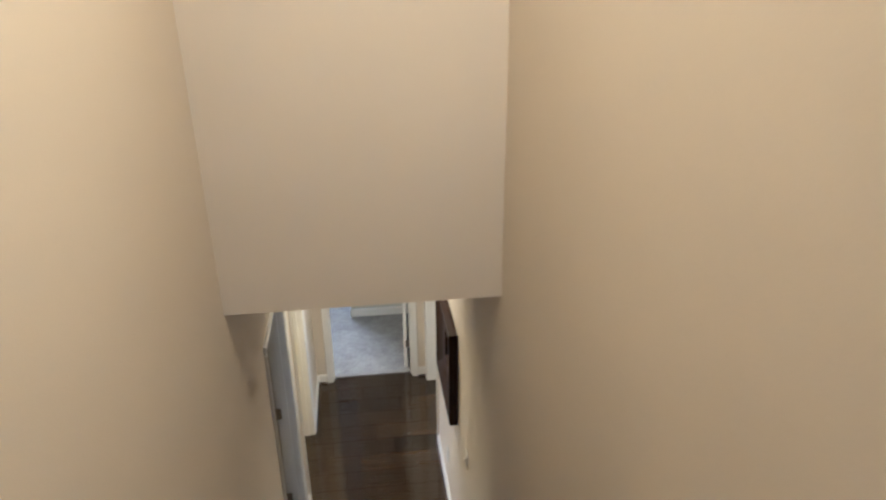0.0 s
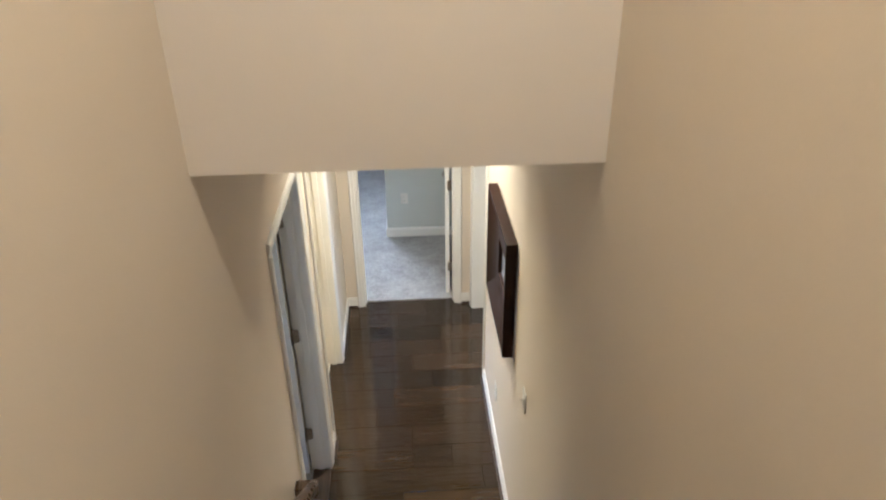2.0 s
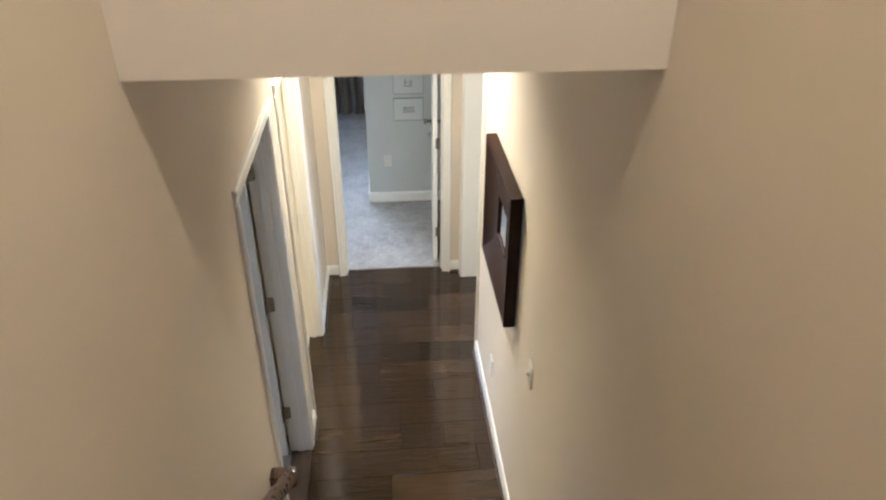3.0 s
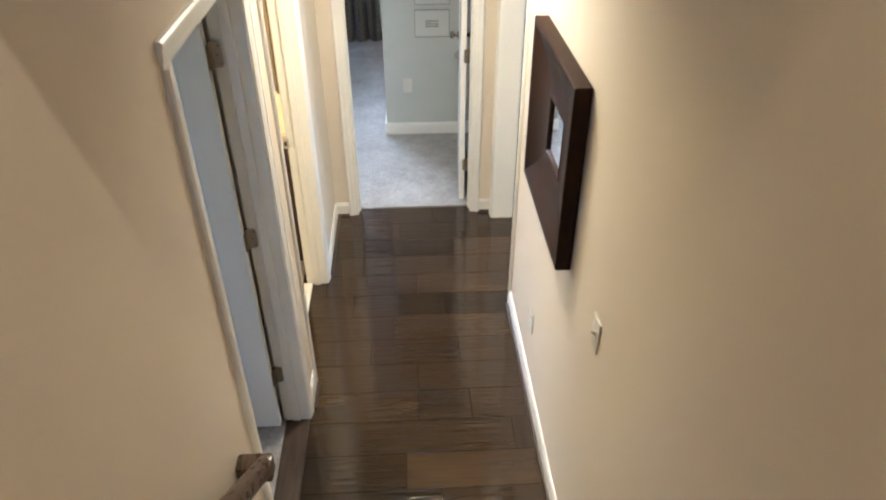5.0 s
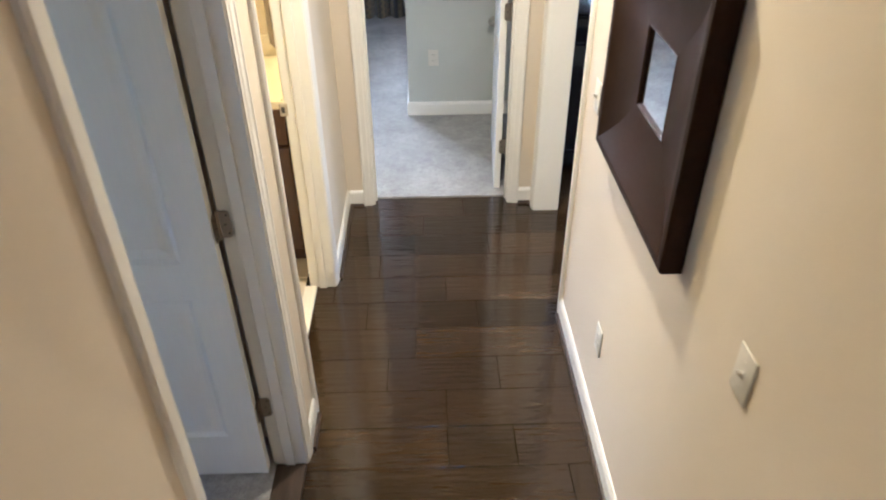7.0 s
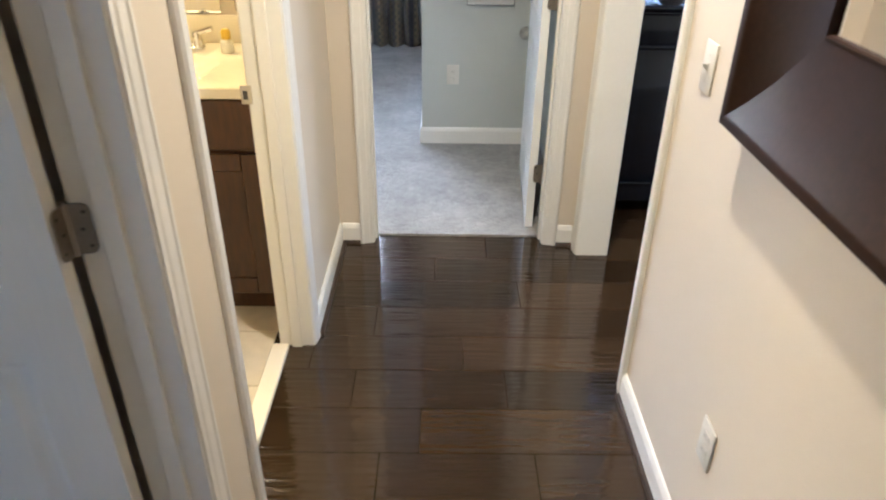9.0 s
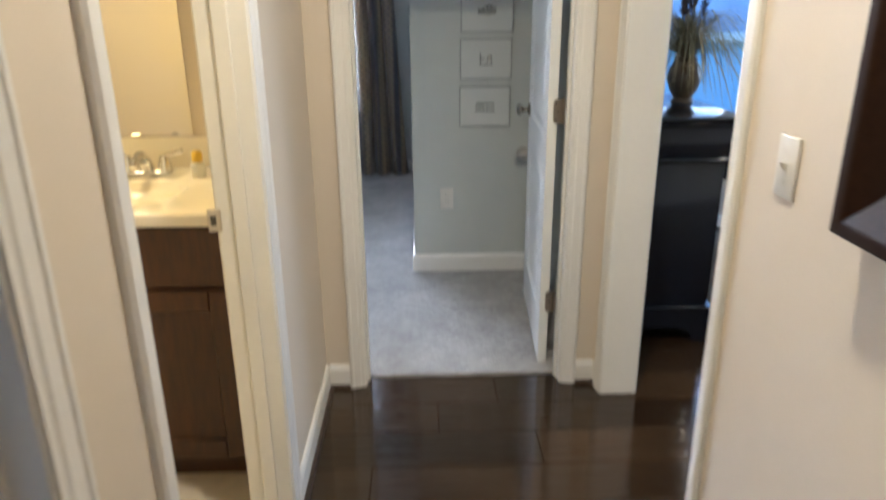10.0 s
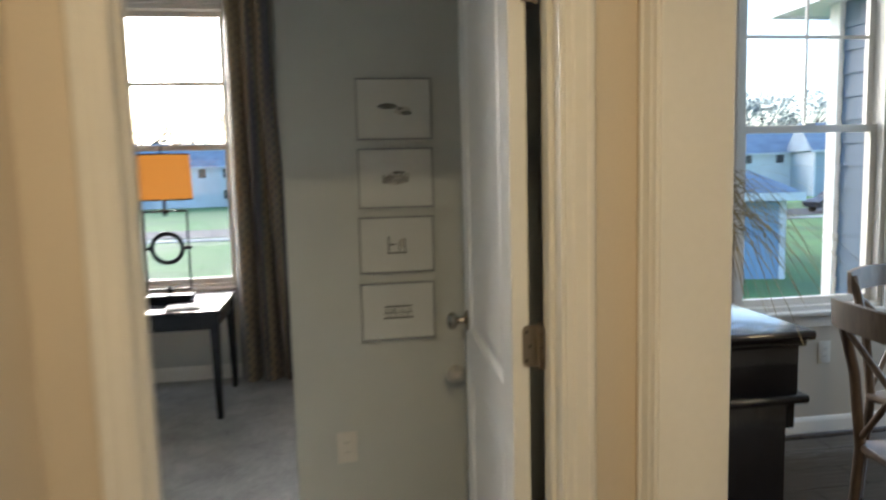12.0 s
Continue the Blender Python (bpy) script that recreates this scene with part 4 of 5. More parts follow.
def hung_towel(name, at, turn, w, h, material, label, ring=True):
    """A folded towel with soft vertical folds, hanging from its top."""
    ob = thing(name, label, "towel", at, turn=turn)
    bm, nx, nz = bmesh.new(), 18, 14
    sides = []
    for s in (-1, 1):
        g = []
        for j in range(nz + 1):
            z = -h * j / nz
            pinch = 0.55 + 0.45 * min(1, j / 5)
            row = []
            for i in range(nx + 1):
                u = i / nx * 2 - 1
                row.append(bm.verts.new((u * w / 2 * pinch, s * (0.012 + 0.010 * (1 - abs(u) ** 4)) + 0.010 * math.sin(u * 9 + s) * min(1, j / 6 + 0.3), z + 0.006 * math.sin(u * 4 + s))))
            g.append(row)
        sides.append(g)
        for j in range(nz):
            for i in range(nx):
                bm.faces.new((g[j][i], g[j][i + 1], g[j + 1][i + 1], g[j + 1][i]))
    a, b = sides
    for j in range(nz):
        for i in (0, nx):
            bm.faces.new((a[j][i], a[j + 1][i], b[j + 1][i], b[j][i]))
    for i in range(nx):
        for j in (0, nz):
            bm.faces.new((a[j][i], a[j][i + 1], b[j][i + 1], b[j][i]))
    part("cloth", bm, material, ob, smooth=True)
    if ring:
        bm = bar(bmesh.new(), [(-w * 0.3, 0.045, -0.01), (-w * 0.3, 0.0, -0.01), (w * 0.3, 0.0, -0.01), (w * 0.3, 0.045, -0.01)], 0.006)
        part("towel_bar", bm, NICKEL, ob, smooth=True)
    return ob


hung_towel("towel", (LX2 - 0.058, 5.570, 1.620), -90, 0.26, 0.50, TOWEL, "taupe hand towel hanging beside the vanity")
hung_towel("towel", (LX2 - 0.56, BA0 + 0.048, 1.62), 180, 0.22, 0.46, TOWELWHITE, "white towel hung on the open bathroom door")


def leafy(at):
    rnd = random.Random(5)
    ob = thing("eucalyptus_plant", "pale green eucalyptus stems in a small tan pot", "plant", at)
    part("pot", lathe(bmesh.new(), [(0.035, 0.001), (0.048, 0.01), (0.052, 0.085), (0.048, 0.09)]), VASE, ob, smooth=True)
    bm, st = bmesh.new(), bmesh.new()
    for k in range(22):
        a, lean = rnd.uniform(0, 6.28), rnd.uniform(0.05, 0.17)
        top = Vector((math.cos(a) * lean, math.sin(a) * lean * 0.6, rnd.uniform(0.18, 0.36)))
        tube(st, (0, 0, 0.07), top, 0.002, 0.001, 5)
        for j in range(9):
            c = top * (0.35 + 0.65 * j / 8)
            q = Euler((rnd.uniform(-1, 1), rnd.uniform(-1, 1), rnd.uniform(0, 6))).to_quaternion()
            r = rnd.uniform(0.014, 0.022)
            mid = c + q @ Vector((r, 0, 0.002))
            v = [bm.verts.new(c + q @ Vector((r + r * math.cos(t), r * 0.75 * math.sin(t), 0.004 * math.cos(2 * t)))) for t in [i * math.pi / 4 for i in range(8)]]
            bm.faces.new(v)
    part("stems", st, LEAF, ob)
    part("leaves", bm, LEAF, ob)


leafy((-1.62, 5.80, VTOP))
YELLOW = surf("yellow_plastic", (0.72, 0.50, 0.03), 0.3, var=0.03, bump=0)
bottle = thing("soap_bottle", "small pale bottle with a yellow cap on the vanity", "bottle", (-0.885, 5.800, VTOP + 0.001))
part("body", lathe(bmesh.new(), [(0.020, 0.0), (0.023, 0.004), (0.023, 0.042), (0.016, 0.050)]), PAPER, bottle, smooth=True)
part("cap", lathe(bmesh.new(), [(0.016, 0.0503), (0.017, 0.052), (0.017, 0.078), (0.012, 0.086)]), YELLOW, bottle, "yellow cap", True)

# ---- bedroom ----


def print_frame(z0, z1, kind, shift):
    """Thin grey frame with a white sheet and a small grey motif."""
    x0, x1 = 0.054 + shift, 0.324 + shift
    ob = thing("framed_print", "small white sketch print in a thin grey frame", "framed print", ((x0 + x1) / 2, PRINT_Y, (z0 + z1) / 2), "prints on the bedroom wall")
    w, h, t = (x1 - x0) / 2, (z1 - z0) / 2, 0.006
    part("frame", boxes((-w, w, -0.014, -0.001, h - t, h), (-w, w, -0.014, -0.001, -h, -h + t), (-w, -w + t, -0.014, -0.001, -h + t, h - t), (w - t, w, -0.014, -0.001, -h + t, h - t)), GREYFRAME, ob)
    sheet = part("sheet", boxes((-w + t, w - t, -0.008, -0.002, -h + t, h - t)), SHEET, ob)
    rnd = random.Random(kind)
    y0, y1 = -0.0092, -0.0082

    def stroke(a, b, z, zt, pale=False):
        part("ink_stroke", boxes((a, b, y0, y1, z, zt)), INKPALE if pale else INK, sheet)

    def blot(cx, cz, rx, rz, pale=False, n=16):
        bm = bmesh.new()
        ring = [(cx + rx * (0.82 + 0.3 * rnd.random()) * math.cos(q), cz + rz * (0.82 + 0.3 * rnd.random()) * math.sin(q)) for q in [2 * math.pi * i / n for i in range(n)]]
        prism(bm, ring, (0, y0 + (0.0005 if pale else 0.0), 0), (0, y1, 0), (1, 0, 0), (0, 0, 1))
        part("ink_wash", bm, INKPALE if pale else INK, sheet)

    if kind == 0:       # two long clouded shapes
        blot(-0.022, 0.010, 0.034, 0.011)
        blot(0.030, -0.006, 0.032, 0.015, True)
        blot(0.044, -0.014, 0.018, 0.008)
        blot(0.020, 0.002, 0.012, 0.006)
    elif kind == 1:     # a round cluster of houses
        blot(0.0, -0.006, 0.052, 0.020, True)
        for i in range(9):
            u = -0.046 + i * 0.0105
            stroke(u, u + 0.006, -0.022 + 0.008 * rnd.random(), 0.004 + 0.020 * rnd.random())
        blot(0.010, 0.020, 0.024, 0.005)
    elif kind == 2:     # a tower, a pitched roof and their ground line
        stroke(-0.032, -0.026, -0.026, 0.032)
        stroke(-0.0258, -0.004, -0.002, 0.004)
        blot(0.018, 0.006, 0.012, 0.018, True)
        stroke(0.006, 0.010, -0.024, 0.012)
        stroke(0.026, 0.031, -0.024, 0.022)
        stroke(-0.036, 0.036, -0.032, -0.0265)
    else:               # a long building with rows of openings
        stroke(-0.048, 0.050, 0.014, 0.021)
        stroke(-0.052, 0.052, -0.008, -0.004)
        stroke(-0.054, 0.054, -0.028, -0.022)
        for i in range(9):
            u = -0.046 + i * 0.011
            stroke(u, u + 0.005, -0.0035, 0.008 + 0.005 * rnd.random(), i % 3 == 1)
            stroke(u + 0.002, u + 0.006, -0.0215, -0.010, i % 2 == 0)


for i, (a, b, c) in enumerate(((1.549, 1.765, 0.005), (1.308, 1.521, 0.004), (1.074, 1.278, 0.0), (0.828, 1.039, -0.003))):
    print_frame(a, b, i, c)
ds = thing("door_stop", "round pale rubber door bumper on the wall", "door stop", (0.395, PRINT_Y, 0.680))
part("bumper", lathe(bmesh.new(), [(0.036, 0.0005), (0.036, 0.006), (0.030, 0.010), (0.008, 0.012)], (0, 0, 0), (0, -1, 0)), INKPALE, ds, smooth=True)


def curtain(x0, x1, y, z0, z1):
    """A pleated panel: gathered at the rod, four deep folds that open towards the floor."""
    ob = thing("curtain", "floor-length patterned grey and gold curtain", "curtain", (0, y, z0))
    bm, nx, nz = bmesh.new(), 110, 36
    for side in (0, 0.004):
        rows = []
        for j in range(nz + 1):
            up = j / nz
            z = (z1 - z0) * up
            left, right = x0 + 0.015 * math.sin(2.2 * up), x1 - 0.115 * min(1, up * 1.35) ** 0.8
            row = []
            for i in range(nx + 1):
                u = i / nx
                a = u * 2 * math.pi * 3.0 + 0.45 * math.sin(2.6 * up + u * 4) + 0.5
                d = (0.075 - 0.022 * up) * math.sin(a) + 0.012 * math.sin(2 * a + 1.3 * up + 4 * u) + 0.004 * math.sin(u * 47 + up * 9)
                row.append(bm.verts.new((left + (right - left) * u + 0.026 * math.cos(a), d + side, z)))
            rows.append(row)
        for j in range(nz):
            for i in range(nx):
                bm.faces.new((rows[j][i], rows[j][i + 1], rows[j + 1][i + 1], rows[j + 1][i]))
    part("cloth", bm, CURTAIN, ob, smooth=True)
    return ob


curtain(-0.738, -0.300, 9.700, 0.012, 2.640)
rod = thing("curtain_rod", "dark metal curtain rod above the bedroom window", "curtain rod", (0, 9.70, 2.655))
part("rod", tube(bmesh.new(), (-1.85, 0, 0), (-0.24, 0, 0), 0.012), BLACKIRON, rod, smooth=True)
for x in (-1.75, -0.30):
    part("bracket", bar(bmesh.new(), [(x, 0, -0.012), (x, 0, -0.03), (x, 0.099, -0.03)], 0.006), BLACKIRON, rod)


def desk(x0, x1, y0, y1, top):
    ob = thing("desk", "dark espresso wooden desk with tapered legs", "desk", ((x0 + x1) / 2, (y0 + y1) / 2, 0.01))
    w, d, h = (x1 - x0) / 2, (y1 - y0) / 2, top - 0.01
    part("desktop", boxes((-w, w, -d, d, h - 0.026, h), bevel=0.004, seg=2), ESPRESSO, ob)
    for s in (-1, 1):
        part("apron", boxes((-w + 0.06, w - 0.06, s * (d - 0.03) - 0.009, s * (d - 0.03) + 0.009, h - 0.115, h - 0.026)), ESPRESSO, ob)
        part("apron", boxes((s * (w - 0.03) - 0.009, s * (w - 0.03) + 0.009, -d + 0.06, d - 0.06, h - 0.115, h - 0.026)), ESPRESSO, ob)
        for q in (-1, 1):
            bm, cx, cy = bmesh.new(), s * (w - 0.035), q * (d - 0.035)
            lo = [bm.verts.new((cx + a * 0.017 + s * 0.006, cy + b * 0.017 + q * 0.006, 0)) for a, b in ((-1, -1), (1, -1), (1, 1), (-1, 1))]
            hi = [bm.verts.new((cx + a * 0.028, cy + b * 0.028, h - 0.026)) for a, b in ((-1, -1), (1, -1), (1, 1), (-1, 1))]
            for i in range(4):
                bm.faces.new((lo[i], lo[(i + 1) % 4], hi[(i + 1) % 4], hi[i]))
            bm.faces.new(lo[::-1])
            bm.faces.new(hi)
            part("leg", bm, ESPRESSO, ob)


DESK_TOP = 0.668
desk(-2.00, -0.715, 8.890, 9.600, DESK_TOP)


def table_lamp(x, y, z):
    """Lamp with a glowing drum shade over an open black frame that holds a ring."""
    ob = thing("table_lamp", "lit table lamp with amber shade and black ring frame", "lamp", (x, y, z))
    part("base", boxes((-0.14, 0.14, -0.055, 0.055, 0.0, 0.045), bevel=0.004), BLACKIRON, ob)
    part("open_frame", boxes((-0.135, -0.125, -0.008, 0.008, 0.082, 0.565), (0.125, 0.135, -0.008, 0.008, 0.082, 0.565), (-0.135, 0.135, -0.008, 0.008, 0.565, 0.577), (-0.135, 0.135, -0.008, 0.008, 0.070, 0.082)), BLACKIRON, ob)
    bm, n = bmesh.new(), 32
    loops = []
    for i in range(n):
        a = 2 * math.pi * i / n
        loops.append([bm.verts.new(((0.092 + 0.014 * math.cos(k * math.pi / 4)) * math.cos(a), 0.014 * math.sin(k * math.pi / 4), 0.340 + (0.092 + 0.014 * math.cos(k * math.pi / 4)) * math.sin(a))) for k in range(8)])
    for p, q in zip(loops, loops[1:] + loops[:1]):
        for k in range(8):
            bm.faces.new((p[k], p[(k + 1) % 8], q[(k + 1) % 8], q[k]))
    part("ring", bm, BLACKIRON, ob, "black iron ring", True)
    for x in (-1, 1):
        part("ring_pin", tube(bmesh.new(), (x * 0.094, 0, 0.340), (x * 0.150, 0, 0.340), 0.011), BLACKIRON, ob)
    for nm, z0, z1, zk in (("lower_stem", 0.03, 0.10, 0.076), ("upper_stem", 0.54, 0.655, 0.571)):
        bm = tube(bmesh.new(), (0, 0, z0), (0, 0, z1), 0.010)
        bmesh.ops.create_uvsphere(bm, u_segments=10, v_segments=8, radius=0.020, matrix=Matrix.Translation((0, 0, zk)))
        part(nm, bm, BLACKIRON, ob, smooth=True)
    bm = bmesh.new()
    r = [[bm.verts.new((k * math.cos(2 * math.pi * i / 32), 0.62 * k * math.sin(2 * math.pi * i / 32), h)) for i in range(32)] for k, h in ((0.176, 0.642), (0.166, 0.922), (0.163, 0.922), (0.173, 0.642))]
    for a, b in zip(r, r[1:] + r[:1]):
        for i in range(32):
            bm.faces.new((a[i], a[(i + 1) % 32], b[(i + 1) % 32], b[i]))
    sh = part("shade", bm, SHADE, ob, "glowing amber fabric shade", True)
    for k, h in ((0.1775, 0.640), (0.1675, 0.918)):
        bm = bmesh.new()
        q = [[bm.verts.new((kk * math.cos(2 * math.pi * i / 32), 0.62 * kk * math.sin(2 * math.pi * i / 32), hh)) for i in range(32)] for kk, hh in ((k, h), (k, h + 0.008), (k - 0.006, h + 0.008), (k - 0.006, h))]
        for a, b in zip(q, q[1:] + q[:1]):
            for i in range(32):
                bm.faces.new((a[i], a[(i + 1) % 32], b[(i + 1) % 32], b[i]))
        part("shade_trim", bm, BLACKIRON, sh, "dark shade trim")
    part("finial", bar(bmesh.new(), [(0, 0, 0.65), (0, 0, 0.975)], 0.005), BLACKIRON, ob)


LAMP = (-1.070, 9.300, DESK_TOP)
table_lamp(*LAMP)
bulb = new("desk_bulb", bpy.data.lights.new("desk_bulb", "POINT"))
bulb.data.energy, bulb.data.color, bulb.data.shadow_soft_size = 1.0, (1.0, 0.6, 0.25), 0.04
bulb.location = (LAMP[0], LAMP[1], LAMP[2] + 0.78)
bk = thing("open_book", "open white book lying on the desk", "book", (-0.94, 9.04, DESK_TOP), turn=8)
for s in (-1, 1):
    bm = bmesh.new()
    prism(bm, [(0, 0.001), (0.10, 0.001), (0.10, 0.008), (0.06, 0.013), (0.02, 0.013), (0, 0.006)], (0, -0.075, 0), (0, 0.075, 0), (s, 0, 0), (0, 0, 1))
    part("page_block", bm, PAPER, bk)

# ---- dining room ----


def chest(x0, x1, y0, y1, h):
    """Tall sideboard: moulded top, frieze, waist moulding, panelled body, plinth on bracket feet."""
    ob = thing("sideboard", "tall black-brown wooden sideboard with moulded top", "sideboard", ((x0 + x1) / 2, (y0 + y1) / 2, 0))
    w, d = (x1 - x0) / 2, (y1 - y0) / 2

    def slab(nm, o, z0, z1, bev, lab=""):
        return part(nm, boxes((-w, w + o, -d - o, d + o, z0, z1), bevel=bev, seg=3), ESPRESSO, ob, lab, True)
    slab("top", 0.030, h - 0.026, h, 0.009, "glossy black-brown top")
    slab("top_moulding", 0.014, h - 0.044, h - 0.026, 0.006)
    slab("frieze", 0.0, 0.842, h - 0.044, 0.002)
    slab("waist_moulding", 0.022, 0.818, 0.842, 0.008)
    slab("body", -0.018, 0.165, 0.818, 0.002)
    slab("plinth_moulding", 0.006, 0.150, 0.172, 0.006)
    # bracket feet cut from a skirt
    out = [(0, 0), (0.075, 0), (0.085, 0.03), (0.10, 0.055), (0.13, 0.07), (0.16, 0.075)]
    for s in (-1, 1):
        L = 2 * d
        prof = [(p, q) for p, q in out] + [(L - p, q) for p, q in out[::-1]] + [(L, 0.150), (0, 0.150)]
        bm = prism(bmesh.new(), prof, (w + 0.010, -d, 0), (w - 0.012, -d, 0), (0, 1, 0), (0, 0, 1)) if s > 0 else None
        if bm:
            part("skirt", bm, ESPRESSO, ob)
        L2 = 2 * w
        prof = [(p, q) for p, q in out] + [(L2 - p, q) for p, q in out[::-1]] + [(L2, 0.150), (0, 0.150)]
        part("skirt", prism(bmesh.new(), prof, (-w, s * (d + 0.008), 0), (-w, s * (d - 0.014), 0), (1, 0, 0), (0, 0, 1)), ESPRESSO, ob)
    for i in range(3):
        a, b = -d + 0.03 + i * (2 * d - 0.06) / 3, -d + 0.03 + (i + 1) * (2 * d - 0.06) / 3
        dr = part("drawer_front", boxes((w - 0.002, w + 0.012, a + 0.006, b - 0.006, 0.858, h - 0.055), bevel=0.003), ESPRESSO, ob)
        part("knob", lathe(bmesh.new(), [(0.006, 0), (0.006, 0.012), (0.014, 0.020), (0.010, 0.027)], (w + 0.012, (a + b) / 2, 0.90), (1, 0, 0), 12), HINGE, dr, smooth=True)
        cd = part("cabinet_door", boxes((w - 0.020, w - 0.006, a + 0.006, b - 0.006, 0.185, 0.806), bevel=0.003), ESPRESSO, ob)
        part("carved_corbel", boxes((w - 0.020, w + 0.008, a - 0.012, a + 0.012, 0.74, 0.812), bevel=0.006, seg=2), ESPRESSO, ob)
    return ob


chest(RX2 + 0.004, 1.124, 6.312, 7.050, 1.010)


def vase_of_grass(at):
    rnd = random.Random(11)
    ob = thing("vase_with_grass", "bronze vase with drooping dried grasses and dark plumes", "plant", at)
    part("vase", lathe(bmesh.new(), [(0.045, 0.001), (0.052, 0.008), (0.040, 0.022), (0.062, 0.06), (0.078, 0.11), (0.070, 0.155), (0.048, 0.185), (0.052, 0.20), (0.047, 0.20), (0.042, 0.185)], seg=24), VASE, ob, smooth=True)
    bm = bmesh.new()
    for k in range(340):
        a = rnd.uniform(0, 6.283)
        reach, rise, drop = rnd.uniform(0.18, 0.47), rnd.uniform(0.04, 0.24), rnd.uniform(0.02, 0.30)
        w = rnd.uniform(0.0030, 0.0060)
        side = Vector((-math.sin(a), math.cos(a), 0)) * w
        prev = None
        for j in range(9):
            u = j / 8
            p = Vector((math.cos(a) * reach * u, math.sin(a) * reach * u, 0.19 + rise * (1 - (1 - min(1, u * 1.7)) ** 2) - drop * max(0, u - 0.3) ** 2 * 2))
            p.x = max(p.x, -0.37)
            k2 = 1 - 0.85 * u
            cur = (bm.verts.new(p - side * k2), bm.verts.new(p + side * k2 + Vector((0, 0, 0.0006))))
            if prev:
                bm.faces.new((prev[0], prev[1], cur[1], cur[0]))
            prev = cur
    tagged(part("grass_blades", bm, BLADE, ob, "dried straw-green grass blades"), kind="stuff")
    for k in range(7):
        a, r = rnd.uniform(0, 6.283), rnd.uniform(0.02, 0.09)
        tip = Vector((math.cos(a) * r, math.sin(a) * r, rnd.uniform(0.50, 0.62)))
        bm = tube(bmesh.new(), (0, 0, 0.18), tip, 0.0022, 0.0015, 6)
        for j in range(80):
            u = 0.55 + 0.45 * rnd.random()
            c = tip * u + Vector((0, 0, 0.18 * (1 - u)))
            q = Euler((rnd.uniform(-0.7, 0.7), rnd.uniform(-0.7, 0.7), rnd.uniform(0, 6))).to_quaternion()
            L = 0.032 * (1.25 - u)
            v = [c, c + q @ Vector((0.004, 0, L * 0.6)), c + q @ Vector((0, 0, L + 0.02)), c + q @ Vector((-0.004, 0.001, L * 0.6))]
            bm.faces.new([bm.verts.new(p) for p in v])
        part("plume", bm, PLUME, ob, "dark dried plume")


vase_of_grass((1.045, 6.720, 1.010))


def chair(at, turn):
    """Cross-back dining chair; the back at x = 0, the seat towards +x."""
    ob = thing("dining_chair", "weathered brown wooden cross-back dining chair", "chair", at, "dining chairs", turn=turn)
    part("seat", boxes((0.0, 0.42, -0.215, 0.215, 0.440, 0.472), bevel=0.012, seg=2), CHAIRWOOD, ob, smooth=True)
    for s in (-1, 1):
        part("front_leg", tube(bmesh.new(), (0.385, s * 0.18, 0), (0.375, s * 0.175, 0.445), 0.016, 0.021), CHAIRWOOD, ob, smooth=True)
        pts = [(-0.03, s * 0.185, 0), (0.01, s * 0.19, 0.45), (-0.015, s * 0.200, 0.72), (-0.075, s * 0.205, 0.955)]
        part("back_post", bar(bmesh.new(), pts, 0.018), CHAIRWOOD, ob, smooth=True)
        pts = [Vector((0.005, -s * 0.175, 0.50)), Vector((-0.012, -s * 0.02, 0.68)), Vector((-0.05, s * 0.19, 0.865))]
        part("cross_slat", bar(bmesh.new(), pts, 0.011), CHAIRWOOD, ob, smooth=True)
        part("side_stretcher", tube(bmesh.new(), (-0.015, s * 0.186, 0.20), (0.38, s * 0.178, 0.20), 0.010), CHAIRWOOD, ob, smooth=True)
    bm, n = bmesh.new(), 14
    rows = []
    for i in range(n + 1):
        u = i / n * 2 - 1
        x = -0.075 - 0.045 * (1 - u * u)
        hgt = 0.925 + 0.010 * (1 - u * u)
        rows.append([bm.verts.new((x + dx, u * 0.225, hgt + dz)) for dx, dz in ((-0.010, -0.045), (0.012, -0.045), (0.004, 0.048), (-0.016, 0.048))])
    for a, b in zip(rows, rows[1:]):
        for i in range(4):
            bm.faces.new((a[i], a[(i + 1) % 4], b[(i + 1) % 4], b[i]))
    bm.faces.new(rows[0])
    bm.faces.new(rows[-1][::-1])
    part("top_rail", bm, CHAIRWOOD, ob, smooth=True)
    return ob


first = chair((1.690, 6.600, 0), -6)
copy_thing(first, pose(2.330, 7.300, 0, 0, 0, -75))

# ---- outside ----
setting("ground", boxes((-900, 900, -300, 1600, GROUND - 0.5, GROUND)), GRASS, "mown green lawn reaching to the horizon", "lawn")
setting("road", boxes((-300, 300, 48, 55, GROUND - 0.2, GROUND + 0.02)), ASPHALT, "grey asphalt street", "road")
setting("pavement", boxes((-300, 300, 45.5, 46.9, GROUND - 0.2, GROUND + 0.05)), CONCRETE, "pale concrete footpath", "pavement")
setting("foundation", boxes((BED_X - 0.2, DIN_X + 0.2, -2.0, 8.05, GROUND - 0.2, -0.125), (BED_X - 0.2, CORNER_X + 0.12, 8.05, 9.94, GROUND - 0.2, -0.125)), CONCRETE, "concrete foundation of the house", "foundation")

